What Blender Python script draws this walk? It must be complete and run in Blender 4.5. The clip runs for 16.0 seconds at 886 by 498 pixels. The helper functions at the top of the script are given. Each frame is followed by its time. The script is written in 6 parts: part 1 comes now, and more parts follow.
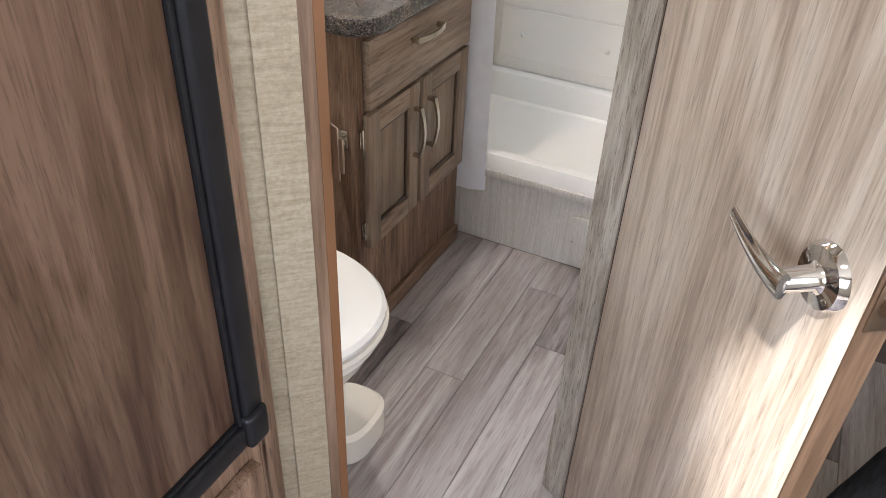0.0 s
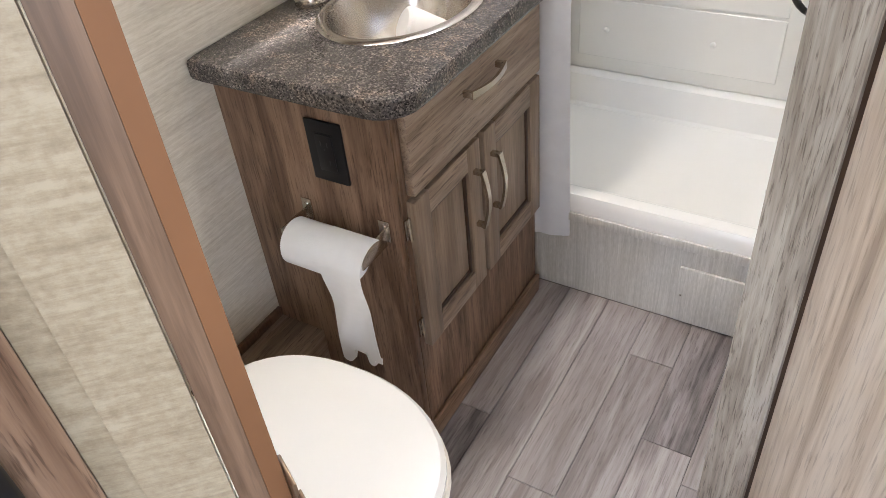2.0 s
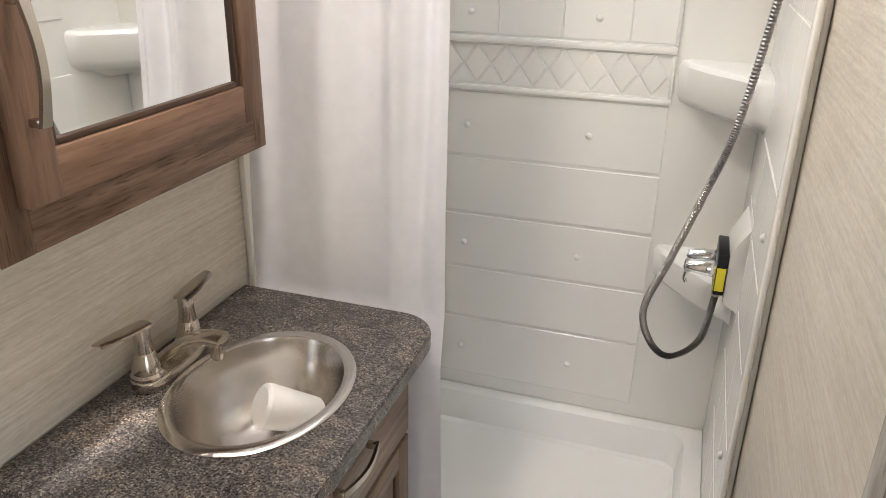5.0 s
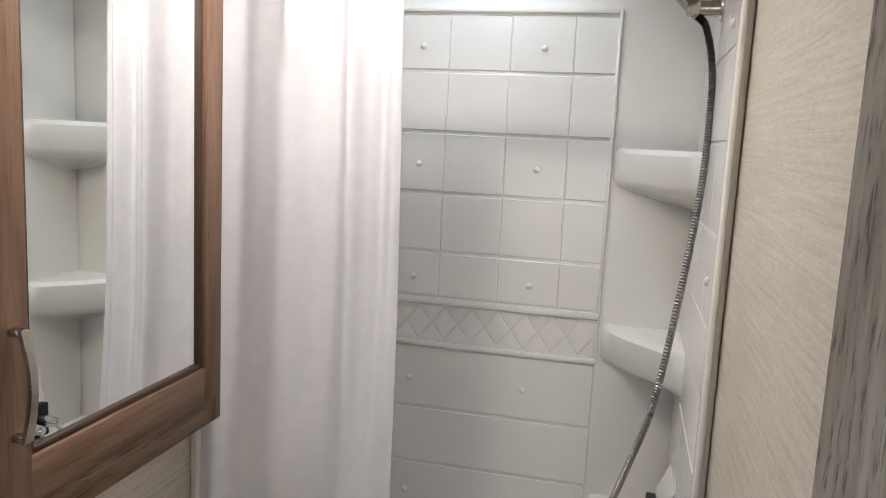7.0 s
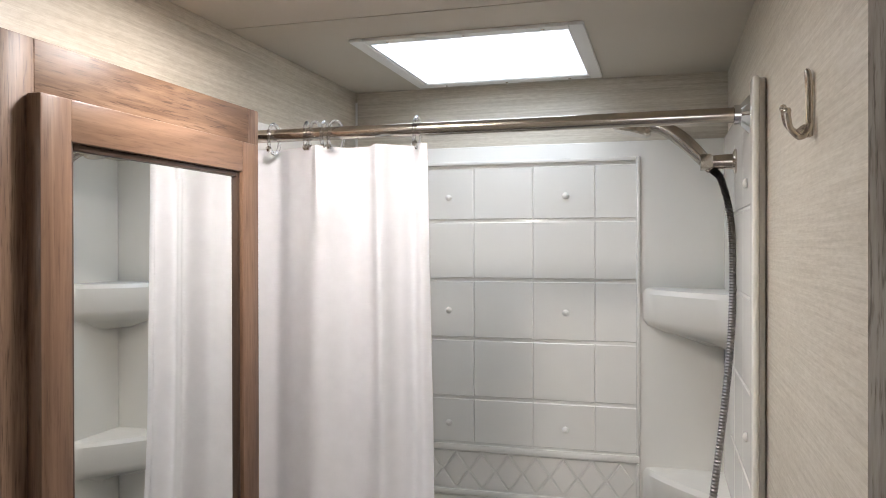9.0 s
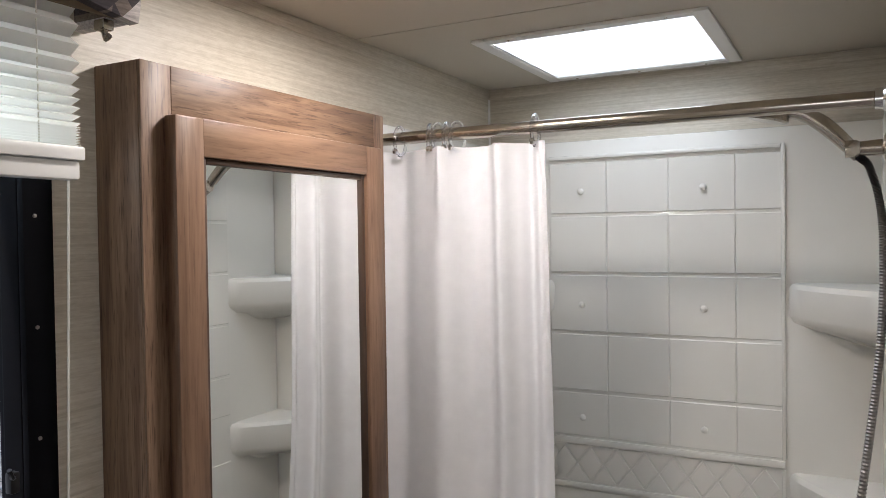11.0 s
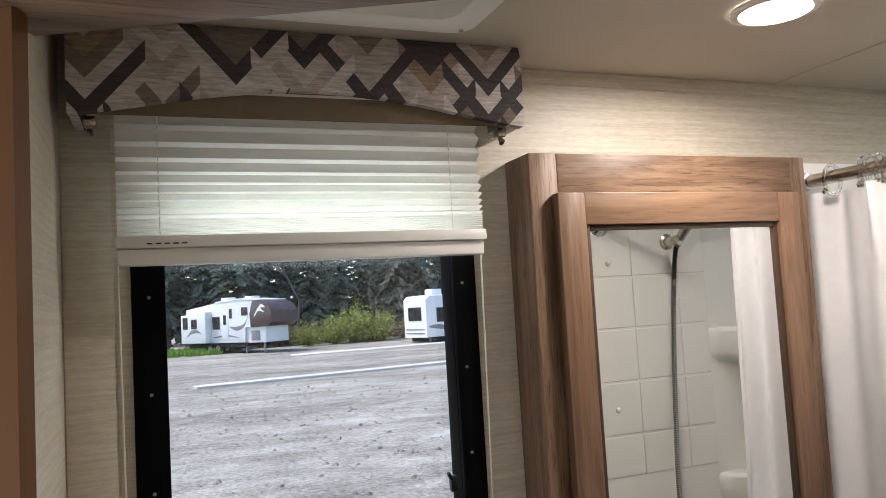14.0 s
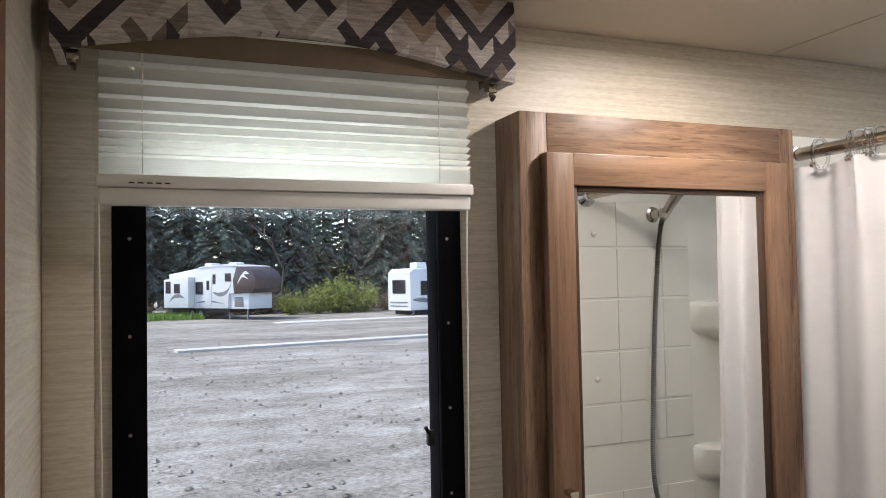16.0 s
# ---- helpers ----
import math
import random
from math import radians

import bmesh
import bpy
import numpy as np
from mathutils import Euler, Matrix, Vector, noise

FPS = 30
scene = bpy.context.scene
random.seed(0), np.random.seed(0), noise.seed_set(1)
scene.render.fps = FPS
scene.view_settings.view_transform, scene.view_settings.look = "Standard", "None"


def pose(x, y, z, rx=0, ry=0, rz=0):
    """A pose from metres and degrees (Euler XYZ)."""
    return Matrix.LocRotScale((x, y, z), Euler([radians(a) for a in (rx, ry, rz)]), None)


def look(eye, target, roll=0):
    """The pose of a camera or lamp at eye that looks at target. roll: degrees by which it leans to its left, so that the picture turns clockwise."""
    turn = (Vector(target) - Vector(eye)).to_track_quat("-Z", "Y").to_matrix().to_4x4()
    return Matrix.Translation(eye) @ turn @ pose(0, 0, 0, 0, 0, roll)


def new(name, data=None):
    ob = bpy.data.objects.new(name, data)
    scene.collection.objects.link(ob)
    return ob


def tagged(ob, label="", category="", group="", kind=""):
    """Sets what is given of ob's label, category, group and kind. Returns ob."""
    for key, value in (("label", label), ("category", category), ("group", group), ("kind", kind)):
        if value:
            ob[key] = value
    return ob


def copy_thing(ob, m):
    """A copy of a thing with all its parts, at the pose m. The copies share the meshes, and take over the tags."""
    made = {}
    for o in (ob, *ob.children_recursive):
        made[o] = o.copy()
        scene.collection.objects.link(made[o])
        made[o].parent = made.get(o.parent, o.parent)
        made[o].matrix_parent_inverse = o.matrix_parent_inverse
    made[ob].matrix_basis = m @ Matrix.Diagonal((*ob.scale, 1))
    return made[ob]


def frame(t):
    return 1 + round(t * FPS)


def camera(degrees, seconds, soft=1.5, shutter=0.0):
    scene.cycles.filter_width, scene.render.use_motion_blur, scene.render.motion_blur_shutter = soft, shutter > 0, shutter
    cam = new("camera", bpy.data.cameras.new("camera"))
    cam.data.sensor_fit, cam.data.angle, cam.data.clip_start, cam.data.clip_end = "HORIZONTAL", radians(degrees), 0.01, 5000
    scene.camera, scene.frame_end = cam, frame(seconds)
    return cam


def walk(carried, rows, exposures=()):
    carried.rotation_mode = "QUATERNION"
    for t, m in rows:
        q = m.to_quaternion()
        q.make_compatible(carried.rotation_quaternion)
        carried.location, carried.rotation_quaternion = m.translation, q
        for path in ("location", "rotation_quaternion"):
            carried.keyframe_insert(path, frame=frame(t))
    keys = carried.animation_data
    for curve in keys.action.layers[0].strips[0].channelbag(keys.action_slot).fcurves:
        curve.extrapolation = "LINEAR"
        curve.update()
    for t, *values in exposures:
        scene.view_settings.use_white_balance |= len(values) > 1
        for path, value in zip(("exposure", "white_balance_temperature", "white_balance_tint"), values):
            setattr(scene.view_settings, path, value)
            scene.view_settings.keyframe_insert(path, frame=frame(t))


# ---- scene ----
cam = camera(60.3, 16.0, soft=0.5)
PATH = [
    (0, (0.258, -0.061, 1.324), (-0.434, 1.417, 0.168), 2.8),
    (0.5, (0.243, 0.027, 1.335), (-0.478, 1.46, 0.14), 1.7),
    (1, (0.192, 0.139, 1.336), (-0.559, 1.521, 0.1), 0.3),
    (1.5, (0.155, 0.262, 1.352), (-0.649, 1.571, 0.072), -2.7),
    (2, (0.09, 0.362, 1.351), (-0.775, 1.651, 0.089), -6.0),
    (2.5, (0.0, 0.452, 1.354), (-0.884, 1.748, 0.114), -7.4),
    (3, (-0.044, 0.508, 1.364), (-0.869, 1.855, 0.137), -7.5),
    (3.5, (-0.072, 0.554, 1.379), (-0.798, 1.985, 0.186), -5.5),
    (4, (-0.089, 0.575, 1.405), (-0.734, 2.111, 0.299), -3.1),
    (4.5, (-0.088, 0.577, 1.449), (-0.679, 2.234, 0.497), -0.5),
    (5, (-0.09, 0.571, 1.507), (-0.659, 2.321, 0.724), 1.1),
    (5.2, (-0.089, 0.569, 1.53), (-0.656, 2.344, 0.804), 1.5),
    (7.3, (-0.092, 0.484, 1.702), (-0.535, 2.421, 1.473), 2.6),
    (7.5, (-0.09, 0.483, 1.72), (-0.531, 2.425, 1.528), 2.3),
    (8, (-0.087, 0.477, 1.748), (-0.552, 2.42, 1.663), 1.8),
    (8.2, (-0.088, 0.47, 1.766), (-0.569, 2.411, 1.717), 1.5),
    (10.3, (-0.043, 0.478, 1.783), (-0.744, 2.352, 1.786), -0.7),
    (10.5, (-0.027, 0.487, 1.784), (-0.769, 2.344, 1.759), -0.4),
    (11, (-0.003, 0.479, 1.796), (-0.949, 2.241, 1.757), -0.8),
    (11.5, (0.04, 0.481, 1.798), (-1.196, 2.053, 1.754), -0.1),
    (12, (0.114, 0.502, 1.778), (-1.399, 1.809, 1.766), -0.1),
    (12.5, (0.174, 0.518, 1.774), (-1.535, 1.558, 1.782), 0.3),
    (13, (0.211, 0.54, 1.776), (-1.607, 1.374, 1.81), -0.8),
    (13.5, (0.25, 0.578, 1.79), (-1.61, 1.31, 1.867), -2.7),
    (14, (0.272, 0.594, 1.794), (-1.593, 1.302, 1.935), -3.3),
    (14.5, (0.279, 0.602, 1.795), (-1.584, 1.302, 1.991), -3.6),
    (15, (0.275, 0.607, 1.79), (-1.587, 1.305, 1.999), -3.4),
    (15.5, (0.269, 0.606, 1.781), (-1.595, 1.314, 1.937), -2.2),
    (16, (0.265, 0.597, 1.764), (-1.592, 1.338, 1.837), -1.1),
]
EXPOSURES = [(0.0, 1.98, 6050, 13), (2.5, 2.2, 5950, 13), (3.6, 2.2, 5950, 13), (4.4, 2.0, 6250, 13), (5.0, 1.68, 6200, 13), (7.5, 0.9, 5950, 13), (10.5, 0.75, 5950, 13), (11.5, 0.45, 6000, 13), (13.0, 0.55, 6200, 13), (14.5, 0.7, 6300, 13), (16.0, 0.6, 6250, 13)]
walk(cam, [(t, look(eye, target, roll)) for t, eye, target, roll in PATH], EXPOSURES)


# ---- world, sun and large lights ----
world = bpy.data.worlds.new("sky")
scene.world = world
world.use_nodes = True
wn = world.node_tree
sky = wn.nodes.new("ShaderNodeTexSky")
sky.sky_type = "NISHITA"
sky.sun_disc = False
sky.sun_elevation, sky.sun_rotation = radians(58), radians(196)
sky.air_density, sky.dust_density, sky.ozone_density = 1.0, 1.2, 1.5
wn.nodes["Background"].inputs[1].default_value = 0.205
wn.links.new(sky.outputs[0], wn.nodes["Background"].inputs[0])

SUN_TRAVEL = Vector((0.14, 0.50, -0.85))
sun = new("sun", bpy.data.lights.new("sun", "SUN"))
sun.data.energy, sun.data.angle, sun.data.color = 2.8, radians(2.5), (1.0, 0.94, 0.86)
sun.rotation_euler = SUN_TRAVEL.to_track_quat("-Z", "Y").to_euler()


CEIL_Z = 2.19


def area(name, at, to, sx, sy, watts, colour):
    lamp = bpy.data.lights.new(name, "AREA")
    lamp.shape, lamp.size, lamp.size_y, lamp.energy, lamp.color = "RECTANGLE", sx, sy, watts, colour
    ob = new(name, lamp)
    ob.matrix_world = look(at, to)
    return ob


area("skylight_daylight", (-0.456, 2.12, CEIL_Z + 0.198), (-0.456, 2.13, 0), 0.38, 0.38, 1.25, (0.90, 0.97, 1.0))
area("window_daylight", (-0.905, 0.825, 1.942), (-0.105, 0.825, 1.342), 0.42, 0.06, 0.36, (0.93, 1.0, 0.94))
# two unseen fill lamps, added to brighten the hall and the bathroom
area("hall_side_fill", (1.53, -0.10, 1.45), (-0.3, 0.75, 1.3), 1.3, 0.9, 6.5, (1.0, 0.99, 0.98))
area("hall_end_fill", (0.35, -1.88, 1.45), (0.0, 0.8, 0.9), 1.2, 0.9, 9.5, (1.0, 0.99, 0.98))

# ---- materials ----


def nodes_of(name):
    m = bpy.data.materials.new(name)
    m.use_nodes = True
    return m, m.node_tree.nodes, m.node_tree.links, m.node_tree.nodes["Principled BSDF"]


def ramp(nt, stops, kind="LINEAR"):
    r = nt.new("ShaderNodeValToRGB")
    r.color_ramp.interpolation = kind
    while len(r.color_ramp.elements) < len(stops):
        r.color_ramp.elements.new(0.5)
    for e, (p, c) in zip(r.color_ramp.elements, stops):
        e.position, e.color = p, (*c, 1)
    return r


def noise_tex(nt, ln, scale, detail=4.0, rough=0.55, stretch=(1, 1, 1), offset=None, distort=0.0):
    tc, mp, n = nt.new("ShaderNodeTexCoord"), nt.new("ShaderNodeMapping"), nt.new("ShaderNodeTexNoise")
    mp.inputs["Scale"].default_value = stretch
    ln.new(tc.outputs["Object"], mp.inputs[0])
    ln.new(mp.outputs[0], n.inputs["Vector"])
    n.inputs["Scale"].default_value, n.inputs["Detail"].default_value = scale, detail
    n.inputs["Roughness"].default_value, n.inputs["Distortion"].default_value = rough, distort
    if offset:
        ln.new(offset, mp.inputs["Location"])
    return n


def bump_to(nt, ln, bsdf, height, strength, depth=0.002):
    b = nt.new("ShaderNodeBump")
    b.inputs["Strength"].default_value, b.inputs["Distance"].default_value = strength, depth
    ln.new(height, b.inputs["Height"])
    ln.new(b.outputs[0], bsdf.inputs["Normal"])


def plain(name, colour, rough=0.5, metal=0.0, vary=0.06, scale=9.0, bump=0.0, bscale=200.0, spec=0.5):
    m, nt, ln, b = nodes_of(name)
    n = noise_tex(nt, ln, scale, 5)
    lo, hi = [tuple(min(1, c * (1 + s * vary)) for c in colour) for s in (-1, 1)]
    r = ramp(nt, [(0.3, lo), (0.7, hi)])
    ln.new(n.outputs[0], r.inputs[0])
    ln.new(r.outputs[0], b.inputs["Base Color"])
    b.inputs["Roughness"].default_value, b.inputs["Metallic"].default_value = rough, metal
    b.inputs["Specular IOR Level"].default_value = spec
    if bump:
        f = noise_tex(nt, ln, bscale, 3)
        bump_to(nt, ln, b, f.outputs[0], bump)
    return m


def wood(name, dark, mid, light, axis, rough=0.45, fine=60.0, coarse=7.0, random_tone=False, bump=0.15, pores=1.0):
    """Laminate with grain along the axis, in three tones."""
    m, nt, ln, b = nodes_of(name)
    along = [1.0, 1.0, 1.0]
    along[axis] = 0.035
    off = None
    if random_tone:
        info, mul = nt.new("ShaderNodeObjectInfo"), nt.new("ShaderNodeVectorMath")
        mul.operation = "SCALE"
        com = nt.new("ShaderNodeCombineXYZ")
        ln.new(info.outputs["Random"], com.inputs[0])
        ln.new(info.outputs["Random"], com.inputs[2])
        ln.new(com.outputs[0], mul.inputs[0])
        mul.inputs["Scale"].default_value = 37.0
        off = mul.outputs[0]
    n1 = noise_tex(nt, ln, fine * 1.7, 6, 0.66, along, off, 0.35)
    along2 = list(along)
    along2[axis] = 0.11
    n2 = noise_tex(nt, ln, coarse * 2.4, 5, 0.58, along2, off, 1.1)
    mixv = nt.new("ShaderNodeMix")
    mixv.inputs[0].default_value = 0.62
    ln.new(n1.outputs[0], mixv.inputs[2])
    ln.new(n2.outputs[0], mixv.inputs[3])
    r = ramp(nt, [(0.405, dark), (0.5, mid), (0.59, light)])
    ln.new(mixv.outputs[0], r.inputs[0])
    colour = r.outputs[0]
    if random_tone:
        hsv = nt.new("ShaderNodeHueSaturation")
        mr = nt.new("ShaderNodeMapRange")
        mr.inputs["To Min"].default_value, mr.inputs["To Max"].default_value = 0.88, 1.12
        ln.new(info.outputs["Random"], mr.inputs[0])
        ln.new(mr.outputs[0], hsv.inputs["Value"])
        ln.new(colour, hsv.inputs["Color"])
        colour = hsv.outputs[0]
    along3 = list(along)
    along3[axis] = 0.07
    n3 = noise_tex(nt, ln, fine * 5.0, 3, 0.6, along3, off, 0.2)
    pore = ramp(nt, [(0.33, (0.50, 0.47, 0.45)), (0.45, (1.0, 1.0, 1.0)), (0.70, (1.10, 1.10, 1.10))])
    ln.new(n3.outputs[0], pore.inputs[0])
    mulc = nt.new("ShaderNodeMix")
    mulc.data_type, mulc.blend_type = "RGBA", "MULTIPLY"
    mulc.inputs[0].default_value = pores
    ln.new(colour, mulc.inputs[6])
    ln.new(pore.outputs[0], mulc.inputs[7])
    ln.new(mulc.outputs[2], b.inputs["Base Color"])
    b.inputs["Roughness"].default_value = rough
    b.inputs["Specular IOR Level"].default_value = 0.35
    bump_to(nt, ln, b, n1.outputs[0], bump, 0.0012)
    return m


def weave(name, lo, mid, hi, stripe, cross, rough=0.42, bump=0.3):
    """Woven paper: fine streaks along one axis with slubs, a faint thread across."""
    m, nt, ln, b = nodes_of(name)
    n1 = noise_tex(nt, ln, 38.0, 6, 0.72, stripe, None, 0.2)
    n2 = noise_tex(nt, ln, 90.0, 4, 0.6, cross)
    n3 = noise_tex(nt, ln, 2.5, 3)
    a = nt.new("ShaderNodeMix")
    a.inputs[0].default_value = 0.35
    ln.new(n1.outputs[0], a.inputs[2])
    ln.new(n2.outputs[0], a.inputs[3])
    c = nt.new("ShaderNodeMix")
    c.inputs[0].default_value = 0.2
    ln.new(a.outputs[0], c.inputs[2])
    ln.new(n3.outputs[0], c.inputs[3])
    r = ramp(nt, [(0.40, lo), (0.5, mid), (0.59, hi)])
    ln.new(c.outputs[0], r.inputs[0])
    ln.new(r.outputs[0], b.inputs["Base Color"])
    b.inputs["Roughness"].default_value = rough
    b.inputs["Specular IOR Level"].default_value = 0.5
    bump_to(nt, ln, b, a.outputs[0], bump, 0.0015)
    return m


M_PAPER = weave("linen_wallpaper", (0.495, 0.44, 0.35), (0.59, 0.535, 0.44), (0.675, 0.625, 0.53), (1.2, 0.10, 5.0), (1.0, 0.6, 3.0))
M_PAPER_X = weave("linen_wallpaper_back", (0.495, 0.44, 0.35), (0.59, 0.535, 0.44), (0.675, 0.625, 0.53), (0.10, 1.2, 5.0), (0.6, 1.0, 3.0))
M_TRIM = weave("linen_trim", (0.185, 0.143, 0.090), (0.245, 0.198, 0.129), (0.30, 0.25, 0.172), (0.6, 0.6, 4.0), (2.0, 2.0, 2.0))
M_APRON = weave("pale_grained_panel", (0.50, 0.47, 0.41), (0.60, 0.57, 0.51), (0.70, 0.67, 0.61), (5.0, 1.2, 0.10), (3.0, 1.0, 0.6))
M_WOODV = wood("walnut_laminate_upright", (0.118, 0.067, 0.040), (0.20, 0.123, 0.077), (0.285, 0.187, 0.122), 2, pores=1.0)
M_WOODY = wood("walnut_laminate_level", (0.118, 0.067, 0.040), (0.20, 0.123, 0.077), (0.285, 0.187, 0.122), 1, pores=1.0)
M_DOORFRONT = wood("taupe_cabinet_front", (0.17, 0.120, 0.082), (0.245, 0.180, 0.128), (0.32, 0.245, 0.180), 2, 0.42, 45, 4, False, 0.1, 0.35)
M_DRAWER = wood("taupe_drawer_front", (0.15, 0.105, 0.072), (0.25, 0.182, 0.130), (0.35, 0.27, 0.20), 1, 0.42, 50, 5)
M_MEDDOOR = wood("brown_maple_door", (0.135, 0.076, 0.045), (0.19, 0.111, 0.068), (0.245, 0.150, 0.096), 2, 0.4, 60, 4, False, 0.05, 0.45)
M_MEDRAIL = wood("brown_maple_rail", (0.135, 0.076, 0.045), (0.19, 0.111, 0.068), (0.245, 0.150, 0.096), 1, 0.4, 60, 4, False, 0.05, 0.45)
M_DARKIN = plain("dark_bead", (0.055, 0.030, 0.018), 0.45)
M_FRIDGE = wood("reddish_walnut_panel", (0.058, 0.030, 0.018), (0.102, 0.057, 0.034), (0.15, 0.090, 0.057), 2, 0.4, 70, 6, pores=0.7)
M_DOOR = wood("washed_oak_door", (0.38, 0.295, 0.218), (0.53, 0.435, 0.335), (0.66, 0.57, 0.465), 2, 0.5, 65, 6, pores=0.5)
M_JAMBG = wood("grey_oak_jamb", (0.22, 0.185, 0.145), (0.33, 0.285, 0.23), (0.43, 0.385, 0.32), 2, 0.5, 90, 14)
M_JAMBO = plain("amber_jamb_edge", (0.150, 0.070, 0.030), 0.6, 0, 0.12, 5, 0, 200, 0.2)
M_JAMBD = wood("brown_jamb", (0.085, 0.050, 0.029), (0.15, 0.092, 0.055), (0.21, 0.135, 0.085), 2, 0.45, 50, 5, False, 0.1, 0.4)
M_PLANK = wood("vinyl_plank", (0.22, 0.186, 0.173), (0.305, 0.265, 0.250), (0.385, 0.345, 0.33), 1, 0.42, 60, 5, True, 0.2, 0.5)
M_SUB = plain("dark_joint", (0.10, 0.085, 0.078), 0.8)
M_CEIL = plain("ceiling_vinyl", (0.54, 0.49, 0.41), 0.6, 0, 0.03, 3, 0.08, 300)
M_ACRYL = plain("ivory_acrylic", (0.80, 0.775, 0.715), 0.2, 0, 0.02, 4, 0.10, 26)
M_PAN = plain("white_acrylic_pan", (0.84, 0.82, 0.77), 0.22, 0, 0.02, 4)
M_BONE = plain("bone_plastic", (0.80, 0.755, 0.655), 0.22, 0, 0.02, 6)
M_LID = plain("white_gloss_plastic", (0.80, 0.785, 0.74), 0.18, 0, 0.015, 6)
M_WHITE = plain("white_plastic", (0.82, 0.81, 0.78), 0.35, 0, 0.02, 8)
M_BLACK = plain("black_plastic", (0.008, 0.008, 0.009), 0.38, 0, 0.2, 20, 0, 200, 0.3)
M_BLACKF = plain("black_window_frame", (0.004, 0.004, 0.005), 0.8, 0, 0.2, 20, 0, 200, 0.05)
M_NICKEL = plain("brushed_nickel", (0.55, 0.50, 0.435), 0.2, 1.0, 0.05, 60)
M_CHROME = plain("chrome", (0.82, 0.82, 0.82), 0.08, 1.0, 0.02, 10)
M_STEEL = plain("stainless_steel", (0.64, 0.61, 0.57), 0.2, 1.0, 0.06, 40)
M_HOSE = plain("grey_metal_hose", (0.27, 0.25, 0.23), 0.42, 1.0, 0.1, 60)
M_BRONZE = plain("dark_strike_bronze", (0.19, 0.13, 0.085), 0.35, 0.8, 0.1, 30)
M_PAPERW = plain("soft_paper", (0.86, 0.86, 0.85), 0.9, 0, 0.02, 40, 0.25, 400)
M_YELLOW = plain("yellow_label", (0.75, 0.66, 0.03), 0.5)
M_GRID = plain("drain_hole", (0.02, 0.02, 0.02), 0.6)
M_TAN = plain("valance_lining", (0.17, 0.125, 0.078), 0.85, 0, 0.08, 30, 0.3, 500)
M_CORD = plain("white_cord", (0.74, 0.71, 0.64), 0.8)
M_HALL = plain("hall_wall_paint", (0.60, 0.55, 0.46), 0.8, 0, 0.04, 5)
M_PLUSH = plain("charcoal_plush", (0.035, 0.037, 0.046), 0.95, 0, 0.7, 34, 0.9, 120)


def granite():
    m, nt, ln, b = nodes_of("speckled_granite_laminate")
    tc, v, v2 = nt.new("ShaderNodeTexCoord"), nt.new("ShaderNodeTexVoronoi"), nt.new("ShaderNodeTexNoise")
    v.inputs["Scale"].default_value = 430
    v.inputs["Randomness"].default_value = 1.0
    v2.inputs["Scale"].default_value, v2.inputs["Detail"].default_value = 14, 6
    v2.inputs["Distortion"].default_value = 1.2
    ln.new(tc.outputs["Object"], v.inputs["Vector"])
    ln.new(tc.outputs["Object"], v2.inputs["Vector"])
    sep = nt.new("ShaderNodeSeparateColor")
    ln.new(v.outputs["Color"], sep.inputs[0])
    r1 = ramp(nt, [(0.0, (0.018, 0.016, 0.016)), (0.22, (0.055, 0.050, 0.048)), (0.55, (0.098, 0.088, 0.082)), (0.86, (0.150, 0.134, 0.120)), (1.0, (0.25, 0.225, 0.20))])
    r2 = ramp(nt, [(0.36, (0.62, 0.61, 0.62)), (0.54, (0.95, 0.93, 0.91)), (0.70, (1.35, 1.20, 1.04))])
    mx = nt.new("ShaderNodeMix")
    mx.data_type, mx.blend_type = "RGBA", "MULTIPLY"
    mx.inputs[0].default_value = 1.0
    ln.new(sep.outputs[0], r1.inputs[0])
    ln.new(v2.outputs[0], r2.inputs[0])
    ln.new(r1.outputs[0], mx.inputs[6])
    ln.new(r2.outputs[0], mx.inputs[7])
    ln.new(mx.outputs[2], b.inputs["Base Color"])
    b.inputs["Roughness"].default_value = 0.22
    return m


M_GRANITE = granite()


def cloth(name, colour, through_share, rough=0.9, weave_scale=700.0):
    m, nt, ln, b = nodes_of(name)
    n = noise_tex(nt, ln, 30, 4)
    r = ramp(nt, [(0.3, tuple(c * 0.95 for c in colour)), (0.7, colour)])
    ln.new(n.outputs[0], r.inputs[0])
    ln.new(r.outputs[0], b.inputs["Base Color"])
    b.inputs["Roughness"].default_value = rough
    b.inputs["Specular IOR Level"].default_value = 0.2
    w = noise_tex(nt, ln, weave_scale, 2)
    bump_to(nt, ln, b, w.outputs[0], 0.15, 0.0006)
    t, mixs = nt.new("ShaderNodeBsdfTranslucent"), nt.new("ShaderNodeMixShader")
    ln.new(r.outputs[0], t.inputs[0])
    mixs.inputs[0].default_value = through_share
    ln.new(b.outputs[0], mixs.inputs[1])
    ln.new(t.outputs[0], mixs.inputs[2])
    ln.new(mixs.outputs[0], nt["Material Output"].inputs[0])
    return m


M_CURTAIN = cloth("white_polyester", (0.90, 0.895, 0.905), 0.25)
M_BLIND = cloth("pleated_shade_fabric", (0.95, 0.945, 0.92), 0.72)
M_LENS = cloth("frosted_skylight_lens", (0.88, 0.90, 0.92), 0.6)


def mirror_mat():
    m, nt, ln, b = nodes_of("mirror_silver")
    b.inputs["Base Color"].default_value = (0.92, 0.93, 0.92, 1)
    b.inputs["Metallic"].default_value, b.inputs["Roughness"].default_value = 1.0, 0.01
    return m


